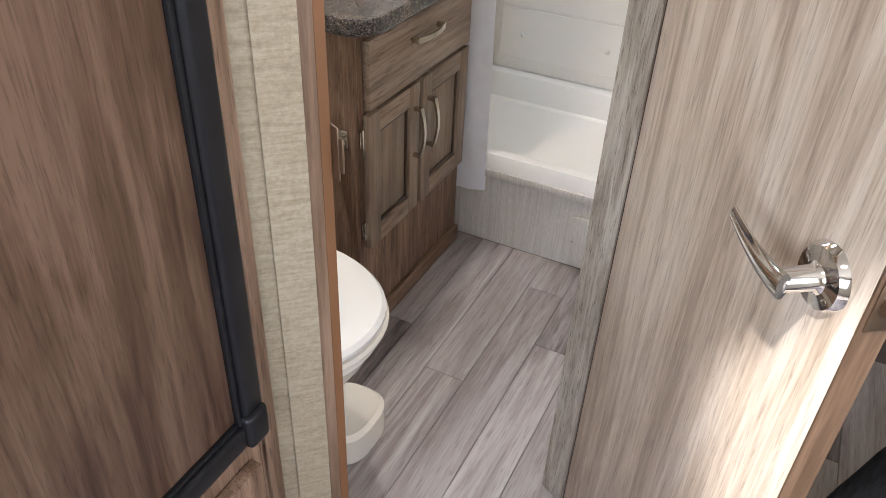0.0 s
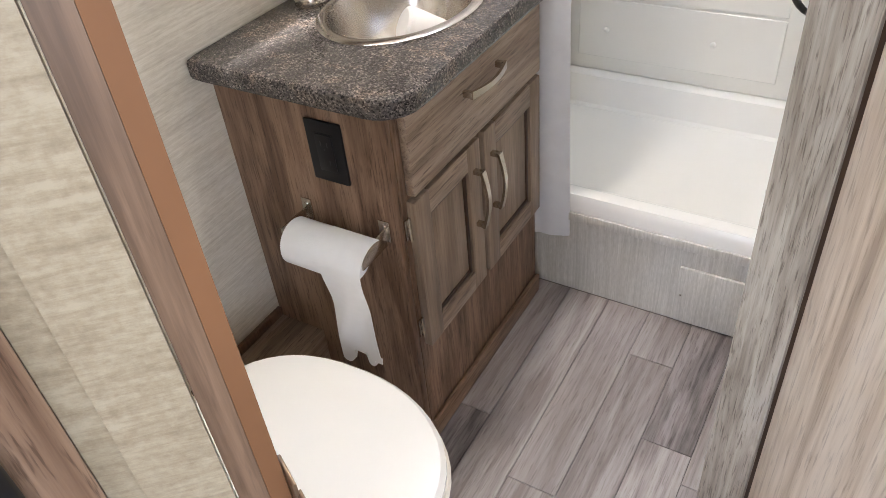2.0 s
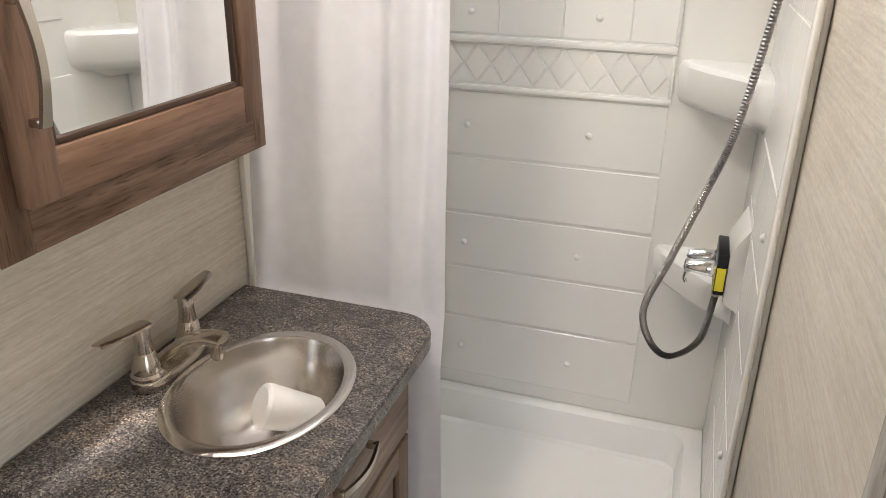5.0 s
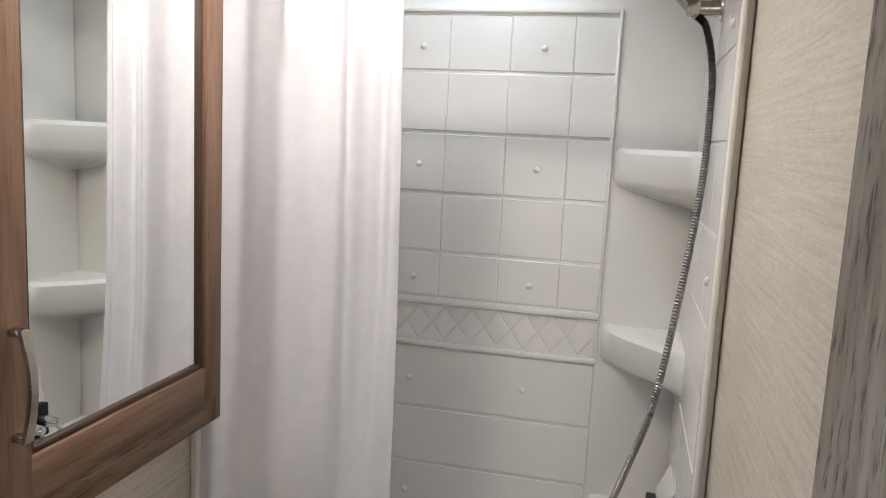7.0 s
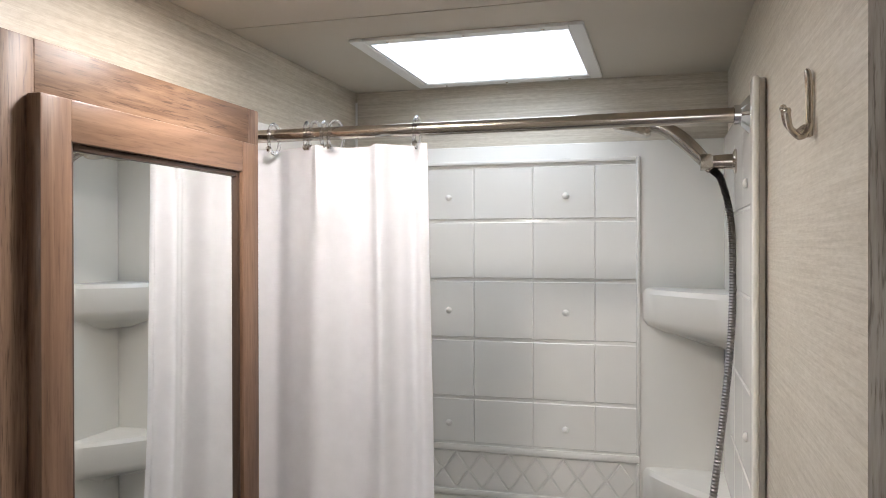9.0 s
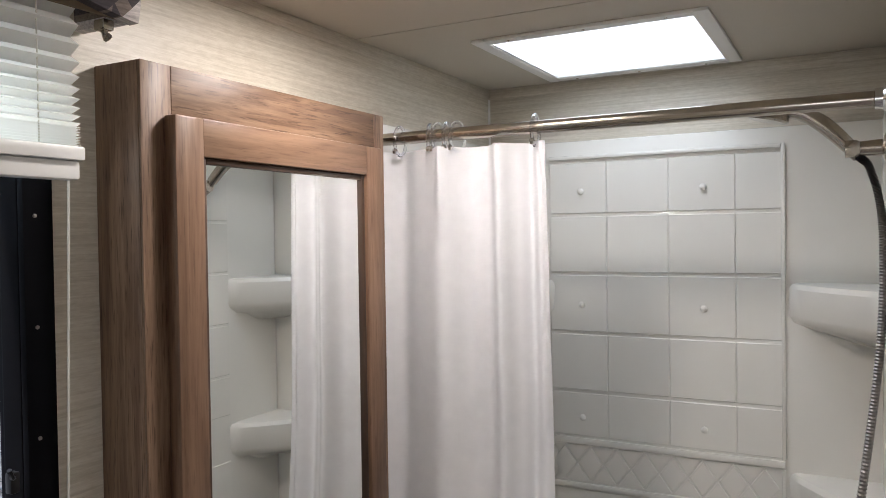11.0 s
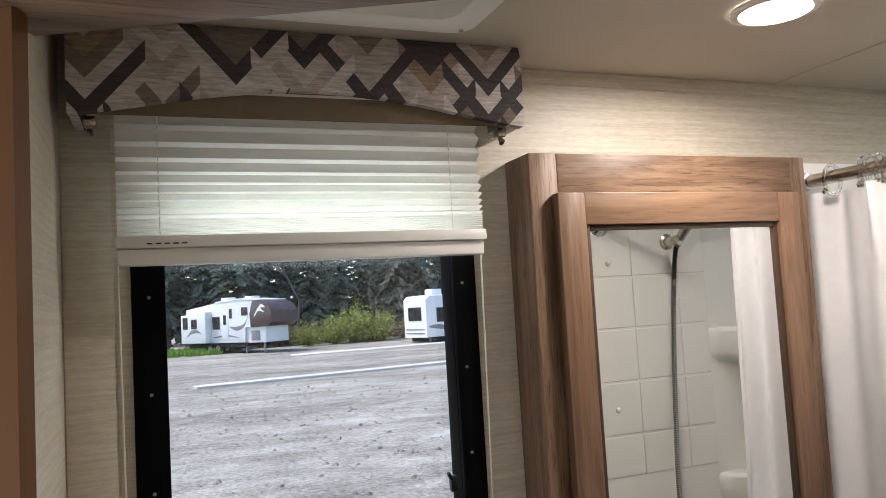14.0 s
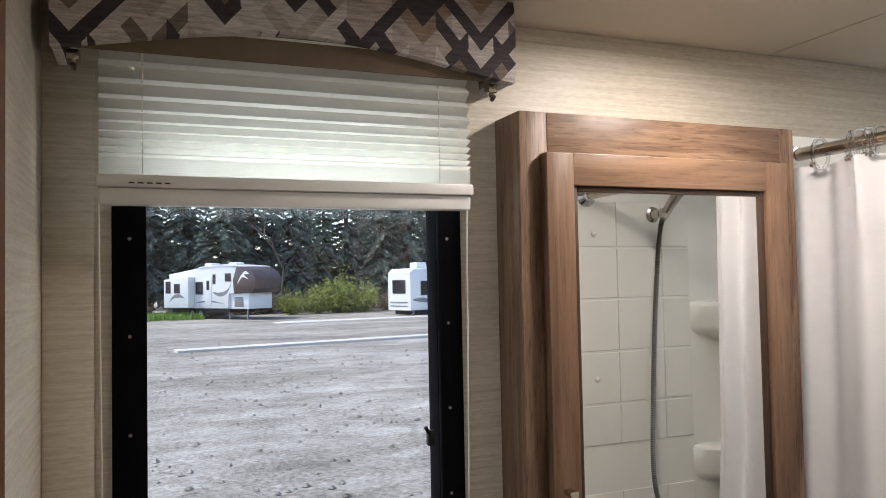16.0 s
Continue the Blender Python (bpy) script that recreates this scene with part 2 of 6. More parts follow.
def glass_mat(name, colour=(1, 1, 1), rough=0.0):
    m, nt, ln, b = nodes_of(name)
    b.inputs["Base Color"].default_value = (*colour, 1)
    b.inputs["Transmission Weight"].default_value, b.inputs["Roughness"].default_value = 1.0, rough
    b.inputs["IOR"].default_value = 1.45
    return m


M_MIRROR = mirror_mat()
M_GLASS = glass_mat("window_glass", (0.97, 0.985, 0.98))
M_CLEAR = glass_mat("clear_plastic", (0.93, 0.94, 0.97), 0.05)


def emitter(name, colour, strength):
    m, nt, ln, b = nodes_of(name)
    b.inputs["Base Color"].default_value = (0.9, 0.88, 0.8, 1)
    b.inputs["Emission Color"].default_value = (*colour, 1)
    b.inputs["Emission Strength"].default_value = strength
    return m


M_LED = emitter("led_diffuser", (1.0, 0.90, 0.79), 165.0)


def chevron_mat():
    m, nt, ln, b = nodes_of("chevron_upholstery")

    def math_node(op, a, c=None):
        n = nt.new("ShaderNodeMath")
        n.operation = op
        for k, v in enumerate((a, c)):
            if v is None:
                continue
            if isinstance(v, float):
                n.inputs[k].default_value = v
            else:
                ln.new(v, n.inputs[k])
        return n.outputs[0]

    tc, sp = nt.new("ShaderNodeTexCoord"), nt.new("ShaderNodeSeparateXYZ")
    ln.new(tc.outputs["Object"], sp.inputs[0])
    u = math_node("MULTIPLY", sp.outputs[1], 1 / 0.094)
    tri = math_node("ABSOLUTE", math_node("SUBTRACT", math_node("FRACT", u), 0.5))
    v = math_node("MULTIPLY", math_node("SUBTRACT", sp.outputs[2], math_node("MULTIPLY", tri, 0.105)), 1 / 0.027)

    def hashed(cell, band):
        com, wh = nt.new("ShaderNodeCombineXYZ"), nt.new("ShaderNodeTexWhiteNoise")
        wh.noise_dimensions = "2D"
        ln.new(cell, com.inputs[0])
        ln.new(math_node("FLOOR", band), com.inputs[1])
        ln.new(com.outputs[0], wh.inputs["Vector"])
        return wh.outputs[0]

    # arms of the next column lie over this one where their band is a strong one
    f, cell = math_node("FRACT", u), math_node("FLOOR", u)
    right = math_node("GREATER_THAN", f, 0.5)
    step = math_node("SUBTRACT", math_node("MULTIPLY", right, 2.0), 1.0)
    far = math_node("SUBTRACT", 1.0, tri)
    v_next = math_node("MULTIPLY", math_node("SUBTRACT", sp.outputs[2], math_node("MULTIPLY", far, 0.105)), 1 / 0.027)
    own, other = hashed(cell, v), hashed(math_node("ADD", cell, step), v_next)
    over = math_node("MULTIPLY", math_node("GREATER_THAN", other, 0.70), math_node("LESS_THAN", far, 0.78))
    pick = nt.new("ShaderNodeMix")
    ln.new(over, pick.inputs[0])
    ln.new(own, pick.inputs[2])
    ln.new(other, pick.inputs[3])
    r = ramp(nt, [(0.0, (0.42, 0.365, 0.33)), (0.20, (0.19, 0.152, 0.130)), (0.40, (0.28, 0.205, 0.15)), (0.55, (0.52, 0.475, 0.445)), (0.70, (0.058, 0.047, 0.053)), (0.90, (0.55, 0.51, 0.485))], "CONSTANT")
    ln.new(pick.outputs[0], r.inputs[0])
    th = noise_tex(nt, ln, 260, 3, 0.7, (1, 0.12, 1))
    r2 = ramp(nt, [(0.3, (0.62, 0.62, 0.62)), (0.7, (1.35, 1.35, 1.35))])
    ln.new(th.outputs[0], r2.inputs[0])
    mx = nt.new("ShaderNodeMix")
    mx.data_type, mx.blend_type = "RGBA", "MULTIPLY"
    mx.inputs[0].default_value = 1.0
    ln.new(r.outputs[0], mx.inputs[6])
    ln.new(r2.outputs[0], mx.inputs[7])
    ln.new(mx.outputs[2], b.inputs["Base Color"])
    b.inputs["Roughness"].default_value = 0.85
    bump_to(nt, ln, b, th.outputs[0], 0.3, 0.001)
    return m


M_CHEVRON = chevron_mat()

# ---- mesh helpers ----


def box(bm, x0, x1, y0, y1, z0, z1, bevel=0.0, seg=2):
    r = bmesh.ops.create_cube(bm, size=1)
    bmesh.ops.transform(bm, matrix=Matrix.LocRotScale(((x0 + x1) / 2, (y0 + y1) / 2, (z0 + z1) / 2), None, (abs(x1 - x0), abs(y1 - y0), abs(z1 - z0))), verts=r["verts"])
    if bevel:
        es = list({e for v in r["verts"] for e in v.link_edges})
        bmesh.ops.bevel(bm, geom=es, offset=bevel, segments=seg, affect="EDGES", profile=0.5)
    return bm


def slab(bm, m, sx, sy, sz, bevel=0.0, seg=2):
    """A box of that size, centred, at the pose m."""
    r = bmesh.ops.create_cube(bm, size=1)
    bmesh.ops.transform(bm, matrix=m @ Matrix.Diagonal((sx, sy, sz, 1)), verts=r["verts"])
    if bevel:
        es = list({e for v in r["verts"] for e in v.link_edges})
        bmesh.ops.bevel(bm, geom=es, offset=bevel, segments=seg, affect="EDGES", profile=0.5)
    return bm


def prism(bm, outline, z0, z1, bevel=0.0, seg=2, upright_only=False):
    """A plan outline (counter-clockwise) raised from z0 to z1."""
    lo = [bm.verts.new((x, y, z0)) for x, y in outline]
    hi = [bm.verts.new((x, y, z1)) for x, y in outline]
    n = len(outline)
    fs = [bm.faces.new(lo[::-1]), bm.faces.new(hi)]
    for k in range(n):
        fs.append(bm.faces.new((lo[k], lo[(k + 1) % n], hi[(k + 1) % n], hi[k])))
    if bevel:
        es = {e for f in fs[:2] for e in f.edges} if not upright_only else {e for f in fs for e in f.edges}
        bmesh.ops.bevel(bm, geom=list(es), offset=bevel, segments=seg, affect="EDGES", profile=0.5)
    return bm


def tube(bm, pts, r, n=10, close=True):
    """A round bar along a line of points; r may be a list."""
    pts = [Vector(p) for p in pts]
    rings, side = [], None
    for k, p in enumerate(pts):
        d = (pts[min(k + 1, len(pts) - 1)] - pts[max(k - 1, 0)]).normalized()
        if side is None:
            side = d.orthogonal().normalized()
        side = (side - d * side.dot(d)).normalized()
        up = d.cross(side)
        rr = r[k] if isinstance(r, (list, tuple)) else r
        rings.append([bm.verts.new(p + rr * (math.cos(a) * side + math.sin(a) * up)) for a in (2 * math.pi * j / n for j in range(n))])
    for a, b in zip(rings, rings[1:]):
        for j in range(n):
            bm.faces.new((a[j], a[(j + 1) % n], b[(j + 1) % n], b[j]))
    if close:
        bm.faces.new(rings[0][::-1])
        bm.faces.new(rings[-1])
    return bm


def lathe(bm, m, profile, n=32, sx=1.0, sy=1.0):
    """A profile of (radius, height) turned about the z axis of the pose m."""
    rings = []
    for r, h in profile:
        rings.append([bm.verts.new(m @ Vector((sx * r * math.cos(a), sy * r * math.sin(a), h))) for a in (2 * math.pi * j / n for j in range(n))])
    for a, b in zip(rings, rings[1:]):
        for j in range(n):
            bm.faces.new((a[j], a[(j + 1) % n], b[(j + 1) % n], b[j]))
    return bm, rings


def sheet(bm, f, nu, nv, thick=None):
    """A surface f(u, v) over the unit square; thick: a vector by which a second skin lies behind it."""
    g = [[bm.verts.new(f(i / nu, j / nv)) for j in range(nv + 1)] for i in range(nu + 1)]
    for i in range(nu):
        for j in range(nv):
            bm.faces.new((g[i][j], g[i + 1][j], g[i + 1][j + 1], g[i][j + 1]))
    if thick:
        h = [[bm.verts.new(v.co + Vector(thick)) for v in row] for row in g]
        for i in range(nu):
            for j in range(nv):
                bm.faces.new((h[i][j], h[i][j + 1], h[i + 1][j + 1], h[i + 1][j]))
        for i in range(nu):
            bm.faces.new((g[i][0], h[i][0], h[i + 1][0], g[i + 1][0]))
            bm.faces.new((g[i][nv], g[i + 1][nv], h[i + 1][nv], h[i][nv]))
        for j in range(nv):
            bm.faces.new((g[0][j], g[0][j + 1], h[0][j + 1], h[0][j]))
            bm.faces.new((g[nu][j], h[nu][j], h[nu][j + 1], g[nu][j + 1]))
    return bm


def rounded(x0, x1, y0, y1, radii, n=8):
    """A rectangle's outline with corner radii for (x0y0, x1y0, x1y1, x0y1)."""
    pts = []
    for (cx, cy, a0), r in zip(((x0, y0, 180), (x1, y0, 270), (x1, y1, 0), (x0, y1, 90)), radii):
        if r <= 0:
            pts.append((cx, cy))
            continue
        ox, oy = cx + (r if cx == x0 else -r), cy + (r if cy == y0 else -r)
        pts += [(ox + r * math.cos(radians(a0 + 90 * k / n)), oy + r * math.sin(radians(a0 + 90 * k / n))) for k in range(n + 1)]
    return pts


def stack(bm, levels, cap_low=True, cap_high=True):
    rings = [[bm.verts.new((x, y, z)) for x, y in o] for o, z in levels]
    for a, b in zip(rings, rings[1:]):
        for k in range(len(a)):
            bm.faces.new((a[k], a[(k + 1) % len(a)], b[(k + 1) % len(a)], b[k]))
    if cap_low:
        bm.faces.new(rings[0][::-1])
    if cap_high:
        bm.faces.new(rings[-1])
    return bm


def finish(bm, name, material, smooth=True):
    bmesh.ops.recalc_face_normals(bm, faces=bm.faces)
    me = bpy.data.meshes.new(name)
    bm.to_mesh(me)
    bm.free()
    me.materials.append(material)
    if smooth:
        me.shade_smooth()
        me.set_sharp_from_angle(angle=radians(35))
    return me


def part(name, bm, material, parent, label="", smooth=True):
    ob = new(name, finish(bm, name, material, smooth))
    ob.parent = parent
    chain, p = Matrix(), parent
    if parent is not None:
        chain = world_of(parent)
        ob.matrix_parent_inverse = chain.inverted()
    if label:
        ob["label"] = label
    return ob


def world_of(ob):
    m = ob.matrix_basis.copy()
    while ob.parent is not None:
        m = ob.parent.matrix_basis @ ob.matrix_parent_inverse @ m
        ob = ob.parent
    return m


def thing(name, label, category, at, group=""):
    ob = new(name)
    ob.matrix_basis = Matrix.Translation(at)
    ob.empty_display_size = 0.05
    return tagged(ob, label, category, group)


def solid(name, bm, material, label, category="", kind="", group="", smooth=True):
    return tagged(part(name, bm, material, None, "", smooth), label, category, group, kind)


def structure(name, bm, material, label, smooth=True):
    return solid(name, bm, material, label, "", "structure", "", smooth)


B = bmesh.new

# ---- the large structure ----
XL, XR, YB, CEIL = -0.885, 0.065, 2.40, 2.19
D = Vector((0.477, 0.879, 0))      # along the diagonal doorway
N = Vector((0.879, -0.477, 0))     # out of the bathroom, through it
DOOR_TOP = 1.957

bm = B()
box(bm, -0.95, 1.55, -1.9, 2.46, -0.06, -0.0042)
floor = structure("floor", bm, M_SUB, "grey-brown plank-look vinyl floor over a dark base")

# outer wall with the window opening
WY0, WY1, WZ0, WZ1 = 0.585, 1.055, 1.27, 2.0
bm = B()
box(bm, -0.945, XL, -1.9, WY0, 0, CEIL)
box(bm, -0.945, XL, WY1, 2.46, 0, CEIL)
box(bm, -0.945, XL, WY0, WY1, 0, WZ0)
box(bm, -0.945, XL, WY0, WY1, WZ1, CEIL)
structure("wall_west", bm, M_PAPER, "cream linen-textured wallpaper on the outer wall", False)
bm = B()
box(bm, XL + 0.001, 1.55, YB, 2.46, 0, CEIL)
structure("wall_north", bm, M_PAPER_X, "cream linen-textured wallpaper above the shower", False)
bm = B()
box(bm, XR, 0.097, 0.985, YB - 0.001, 0, CEIL)
structure("wall_east", bm, M_PAPER, "cream linen-textured wallpaper beside the shower", False)
bm = B()
box(bm, XL + 0.001, -0.225, 0.435, 0.475, 0, CEIL)
structure("wall_south", bm, M_PAPER_X, "thin papered partition between toilet and refrigerator", False)
# hall walls out of view; their openings are assumed, to hold the fill lamps
bm = B()
box(bm, XL + 0.001, -0.30, -1.95, -1.9, 0, CEIL)
box(bm, 1.0, 1.55, -1.95, -1.9, 0, CEIL)
box(bm, -0.30, 1.0, -1.95, -1.9, 0, 0.95)
box(bm, -0.30, 1.0, -1.95, -1.9, 1.95, CEIL)
structure("wall_hall_end", bm, M_HALL, "plain wall closing the hall behind the doorway", False)
bm = B()
box(bm, 1.55, 1.6, -1.95, -0.80, 0, CEIL)
box(bm, 1.55, 1.6, 0.60, 2.46, 0, CEIL)
box(bm, 1.55, 1.6, -0.80, 0.60, 0, 0.95)
box(bm, 1.55, 1.6, -0.80, 0.60, 1.95, CEIL)
structure("wall_hall_side", bm, M_HALL, "plain wall closing the hall across from the doorway", False)

# wall above the diagonal doorway
JL, JR = Vector((-0.1535, 0.530, 0)), Vector((0.047, 0.963, 0))


def along_door(a, depth0, depth1, b=None):
    """Plan corners of a bar from a to b, from depth0 to depth1 behind the outer face."""
    return [tuple((p - N * q)[:2]) for p, q in ((a, depth0), (b, depth0), (b, depth1), (a, depth1))]


bm = B()
prism(bm, along_door(JL - D * 0.06, -0.004, 0.036, JR + D * 0.05), DOOR_TOP + 0.03, CEIL)
structure("wall_over_door", bm, M_PAPER, "papered strip of wall over the diagonal doorway", False)
frame_head = B()
prism(frame_head, along_door(JL - D * 0.02, -0.006, 0.045, JR + D * 0.03), DOOR_TOP, DOOR_TOP + 0.03, 0.003)
doorway = thing("door_frame", "walnut laminate door frame round the diagonal bathroom doorway", "door frame", (JL.x, JL.y, 0))
part("head", frame_head, M_WOODY, doorway)

# left jamb: brown strip beside the moulding, amber edge towards the opening
bm = B()
prism(bm, along_door(JL - D * 0.028, 0.0005, 0.012, JL - D * 0.012), 0, DOOR_TOP, 0.0015)
part("jamb", bm, M_JAMBD, doorway)
bm = B()
prism(bm, along_door(JL - D * 0.0118, 0.0, 0.012, JL), 0, DOOR_TOP, 0.002)
part("jamb_edge", bm, M_JAMBO, doorway, "amber-stained jamb edge")
SW = Matrix.Translation(JL - N * 0.004 + Vector((0, 0, 0.94))) @ pose(0, 0, 0, 0, 0, math.degrees(math.atan2(D.y, D.x)))
bm = B()
slab(bm, SW @ Matrix.Translation((0.002, -0.004, 0)), 0.003, 0.026, 0.062, 0.001)
slab(bm, SW @ Matrix.Translation((0.004, -0.018, 0)), 0.003, 0.010, 0.040, 0.001)
part("strike_plate", bm, M_BRONZE, doorway, "bronze strike plate")
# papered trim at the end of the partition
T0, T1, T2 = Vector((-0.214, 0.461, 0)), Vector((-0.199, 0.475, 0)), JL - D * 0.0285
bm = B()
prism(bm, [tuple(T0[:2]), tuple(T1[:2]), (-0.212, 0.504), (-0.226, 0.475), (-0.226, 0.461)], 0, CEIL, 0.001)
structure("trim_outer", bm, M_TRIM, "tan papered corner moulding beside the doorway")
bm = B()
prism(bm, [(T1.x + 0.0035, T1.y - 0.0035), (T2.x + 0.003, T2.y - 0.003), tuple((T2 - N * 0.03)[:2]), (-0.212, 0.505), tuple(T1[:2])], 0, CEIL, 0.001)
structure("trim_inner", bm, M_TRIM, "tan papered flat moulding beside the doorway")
# right jamb
bm = B()
prism(bm, along_door(JR, -0.040, 0.018, JR + D * 0.028), 0, DOOR_TOP, 0.002)
part("jamb", bm, M_JAMBG, doorway, "grey oak jamb with hinge gap")
bm = B()
prism(bm, along_door(JR + D * 0.004, -0.0475, -0.0402, JR + D * 0.026), 0.0, DOOR_TOP)
part("hinge_strip", bm, M_DARKIN, doorway, "dark hinge gap strip")

# ceiling with skylight and roof-vent openings, plus one made-up hole
SK = (-0.660, -0.252, 1.915, 2.325)
VT = (-0.69, -0.42, 0.72, 0.995)
# unseen hole added over the hall to drop a sun patch onto the door
SUN_HOLE = (0.02, 0.30, -0.42, -0.19)


def ceiling_panel(bm, holes, x0, x1, y0, y1, z0, z1):
    xs = sorted({x0, x1, *(v for h in holes for v in h[:2])})
    ys = sorted({y0, y1, *(v for h in holes for v in h[2:])})
    for a, b in zip(xs, xs[1:]):
        for c, d in zip(ys, ys[1:]):
            cx, cy = (a + b) / 2, (c + d) / 2
            if not any(h[0] < cx < h[1] and h[2] < cy < h[3] for h in holes):
                box(bm, a, b, c, d, z0, z1)
    bmesh.ops.remove_doubles(bm, verts=bm.verts, dist=1e-5)


bm = B()
ceiling_panel(bm, [SK, VT, SUN_HOLE], -0.95, 1.6, -1.95, 2.46, CEIL, CEIL + 0.05)
box(bm, XL, XR, 1.7545, 1.7565, CEIL - 0.0012, CEIL + 0.001)
structure("ceiling", bm, M_CEIL, "beige vinyl ceiling panels with a fine seam", False)


def skylight(name, label, hole, rim, up, lens_mat):
    x0, x1, y0, y1 = hole
    t = thing(name, label, "skylight", ((x0 + x1) / 2, (y0 + y1) / 2, CEIL))
    bm = B()
    w = 0.004
    for a, b, c, d in ((x0, x0 + w, y0, y1), (x1 - w, x1, y0, y1), (x0 + w, x1 - w, y0, y0 + w), (x0 + w, x1 - w, y1 - w, y1)):
        bm = B()
        box(bm, a, b, c, d, CEIL - 0.004, CEIL + up)
        part("shaft_panel", bm, M_WHITE, t)
    bm = B()
    for a, b, c, d in ((x0 - rim, x0, y0 - rim, y1 + rim), (x1, x1 + rim, y0 - rim, y1 + rim), (x0, x1, y0 - rim, y0), (x0, x1, y1, y1 + rim)):
        box(bm, a, b, c, d, CEIL - 0.007, CEIL, 0.002)
    part("trim_ring", bm, M_WHITE, t)
    for sx in (0.12, 0.5, 0.88):
        for yy in (y0 - rim / 2, y1 + rim / 2):
            bm = B()
            lathe(bm, Matrix.Translation((x0 + sx * (x1 - x0), yy, CEIL - 0.0075)), [(0.0001, -0.0012), (0.003, -0.0008), (0.0036, 0.001)], 8)
            part("screw", bm, M_STEEL, t)
    bm = B()
    sheet(bm, lambda u, v: Vector((x0 + u * (x1 - x0), y0 + v * (y1 - y0), CEIL + up + 0.09 * (1 - (2 * u - 1) ** 4) * (1 - (2 * v - 1) ** 4))), 10, 10)
    part("dome", bm, lens_mat, t)
    return t


skylight("skylight", "white-trimmed skylight with a frosted dome over the shower", SK, 0.028, 0.20, M_LENS)


def roof_vent(hole):
    """A closed vent: moulded white ring with rounded corners, sloping shaft and lid."""
    x0, x1, y0, y1 = hole
    cx, cy = (x0 + x1) / 2, (y0 + y1) / 2
    t = thing("roof_vent", "closed white plastic roof vent with rounded moulded trim over the toilet", "roof vent", (cx, cy, CEIL))

    def ring(grow, rad):
        return rounded(x0 - grow, x1 + grow, y0 - grow, y1 + grow, (rad,) * 4, 6)

    bm = B()
    stack(bm, [(ring(0.038, 0.035), CEIL - 0.0004), (ring(0.038, 0.035), CEIL - 0.005), (ring(0.034, 0.033), CEIL - 0.009), (ring(0.002, 0.03), CEIL - 0.010), (ring(-0.004, 0.03), CEIL - 0.006), (ring(-0.012, 0.03), CEIL + 0.045)], False, False)
    part("trim_ring", bm, M_WHITE, t)
    bm = B()
    stack(bm, [(ring(-0.011, 0.03), CEIL + 0.0455), (ring(-0.011, 0.03), CEIL + 0.052), (ring(-0.02, 0.03), CEIL + 0.056)])
    part("lid", bm, M_WHITE, t)
    for sx, sy in ((x0 - 0.018, y0 - 0.018), (x1 + 0.018, y0 - 0.018), (x1 + 0.018, y1 + 0.018), (x0 - 0.018, y1 + 0.018)):
        bm = B()
        lathe(bm, Matrix.Translation((sx, sy, CEIL - 0.0095)), [(0.0001, -0.002), (0.003, -0.0015), (0.004, 0.001)], 10)
        part("screw", bm, M_STEEL, t)
    return t


roof_vent(VT)

# ---- window with black frame ----
win = thing("window_1", "black-framed sliding window looking onto a gravel yard", "window", (XL, 0.82, WZ0))
win["kind"] = "structure"
bm = B()
for a, b, c, d in ((0.562, 0.607, 1.245, 2.025), (1.043, 1.083, 1.245, 2.025), (0.607, 1.043, 1.245, 1.29), (0.607, 1.043, 1.985, 2.025)):
    box(bm, XL, XL + 0.012, a, b, c, d, 0.003)
part("inner_frame", bm, M_BLACKF, win)
bm = B()
for a, b, c, d in ((0.586, 0.607, 1.271, 1.999), (1.043, 1.054, 1.271, 1.999), (0.607, 1.043, 1.271, 1.292), (0.607, 1.043, 1.985, 1.999)):
    box(bm, -0.930, XL - 0.0005, a, b, c, d, 0.002)
part("sash", bm, M_BLACKF, win)
for zz in (1.42, 1.555, 1.69, 1.825):
    for yy in (0.585, 1.058):
        bm = B()
        lathe(bm, Matrix.Translation((XL + 0.0125, yy, zz)) @ pose(0, 0, 0, 0, 90, 0), [(0.0028, -0.001), (0.0024, 0.001), (0.0001, 0.0014)], 8)
        part("screw", bm, M_HOSE, win)
bm = B()
box(bm, -0.884, -0.872, 1.020, 1.032, 1.497, 1.522, 0.002)
tube(bm, [(-0.876, 1.026, 1.515), (-0.866, 1.018, 1.519), (-0.862, 1.012, 1.53)], 0.003, 6)
part("latch", bm, M_BLACK, win)
bm = B()
box(bm, -0.922, -0.919, 0.604, 1.046, 1.289, 1.988)
pane = part("pane", bm, M_GLASS, win, "clear glass with rain specks", False)
pane.visible_shadow = False

# ---- tub, apron and surround ----
apron = thing("shower_apron", "pale grained panel front below the shower pan with an access hatch", "panel", (-0.41, 1.745, 0))
bm = B()
box(bm, XL + 0.001, XR - 0.001, 1.744, 1.762, 0.0, 0.222)
part("front_panel", bm, M_APRON, apron)
bm = B()
box(bm, XL + 0.001, XR - 0.001, 1.736, 1.7435, 0.221, 0.246, 0.003)
part("top_moulding", bm, M_APRON, apron)
bm = B()
box(bm, 0.046, XR - 0.001, 1.735, 1.7435, 0.0, 0.2205, 0.002)
part("end_moulding", bm, M_APRON, apron)
bm = B()
box(bm, -0.186, 0.042, 1.735, 1.7435, 0.006, 0.172, 0.003)
part("access_hatch", bm, M_APRON, apron)
for hx, hz in ((-0.176, 0.09), (0.034, 0.03)):
    bm = B()
    lathe(bm, Matrix.Translation((hx, 1.7348, hz)) @ pose(0, 0, 0, 90, 0, 0), [(0.003, -0.001), (0.0025, 0.001), (0.0001, 0.0015)], 8)
    part("screw", bm, M_STEEL, apron)

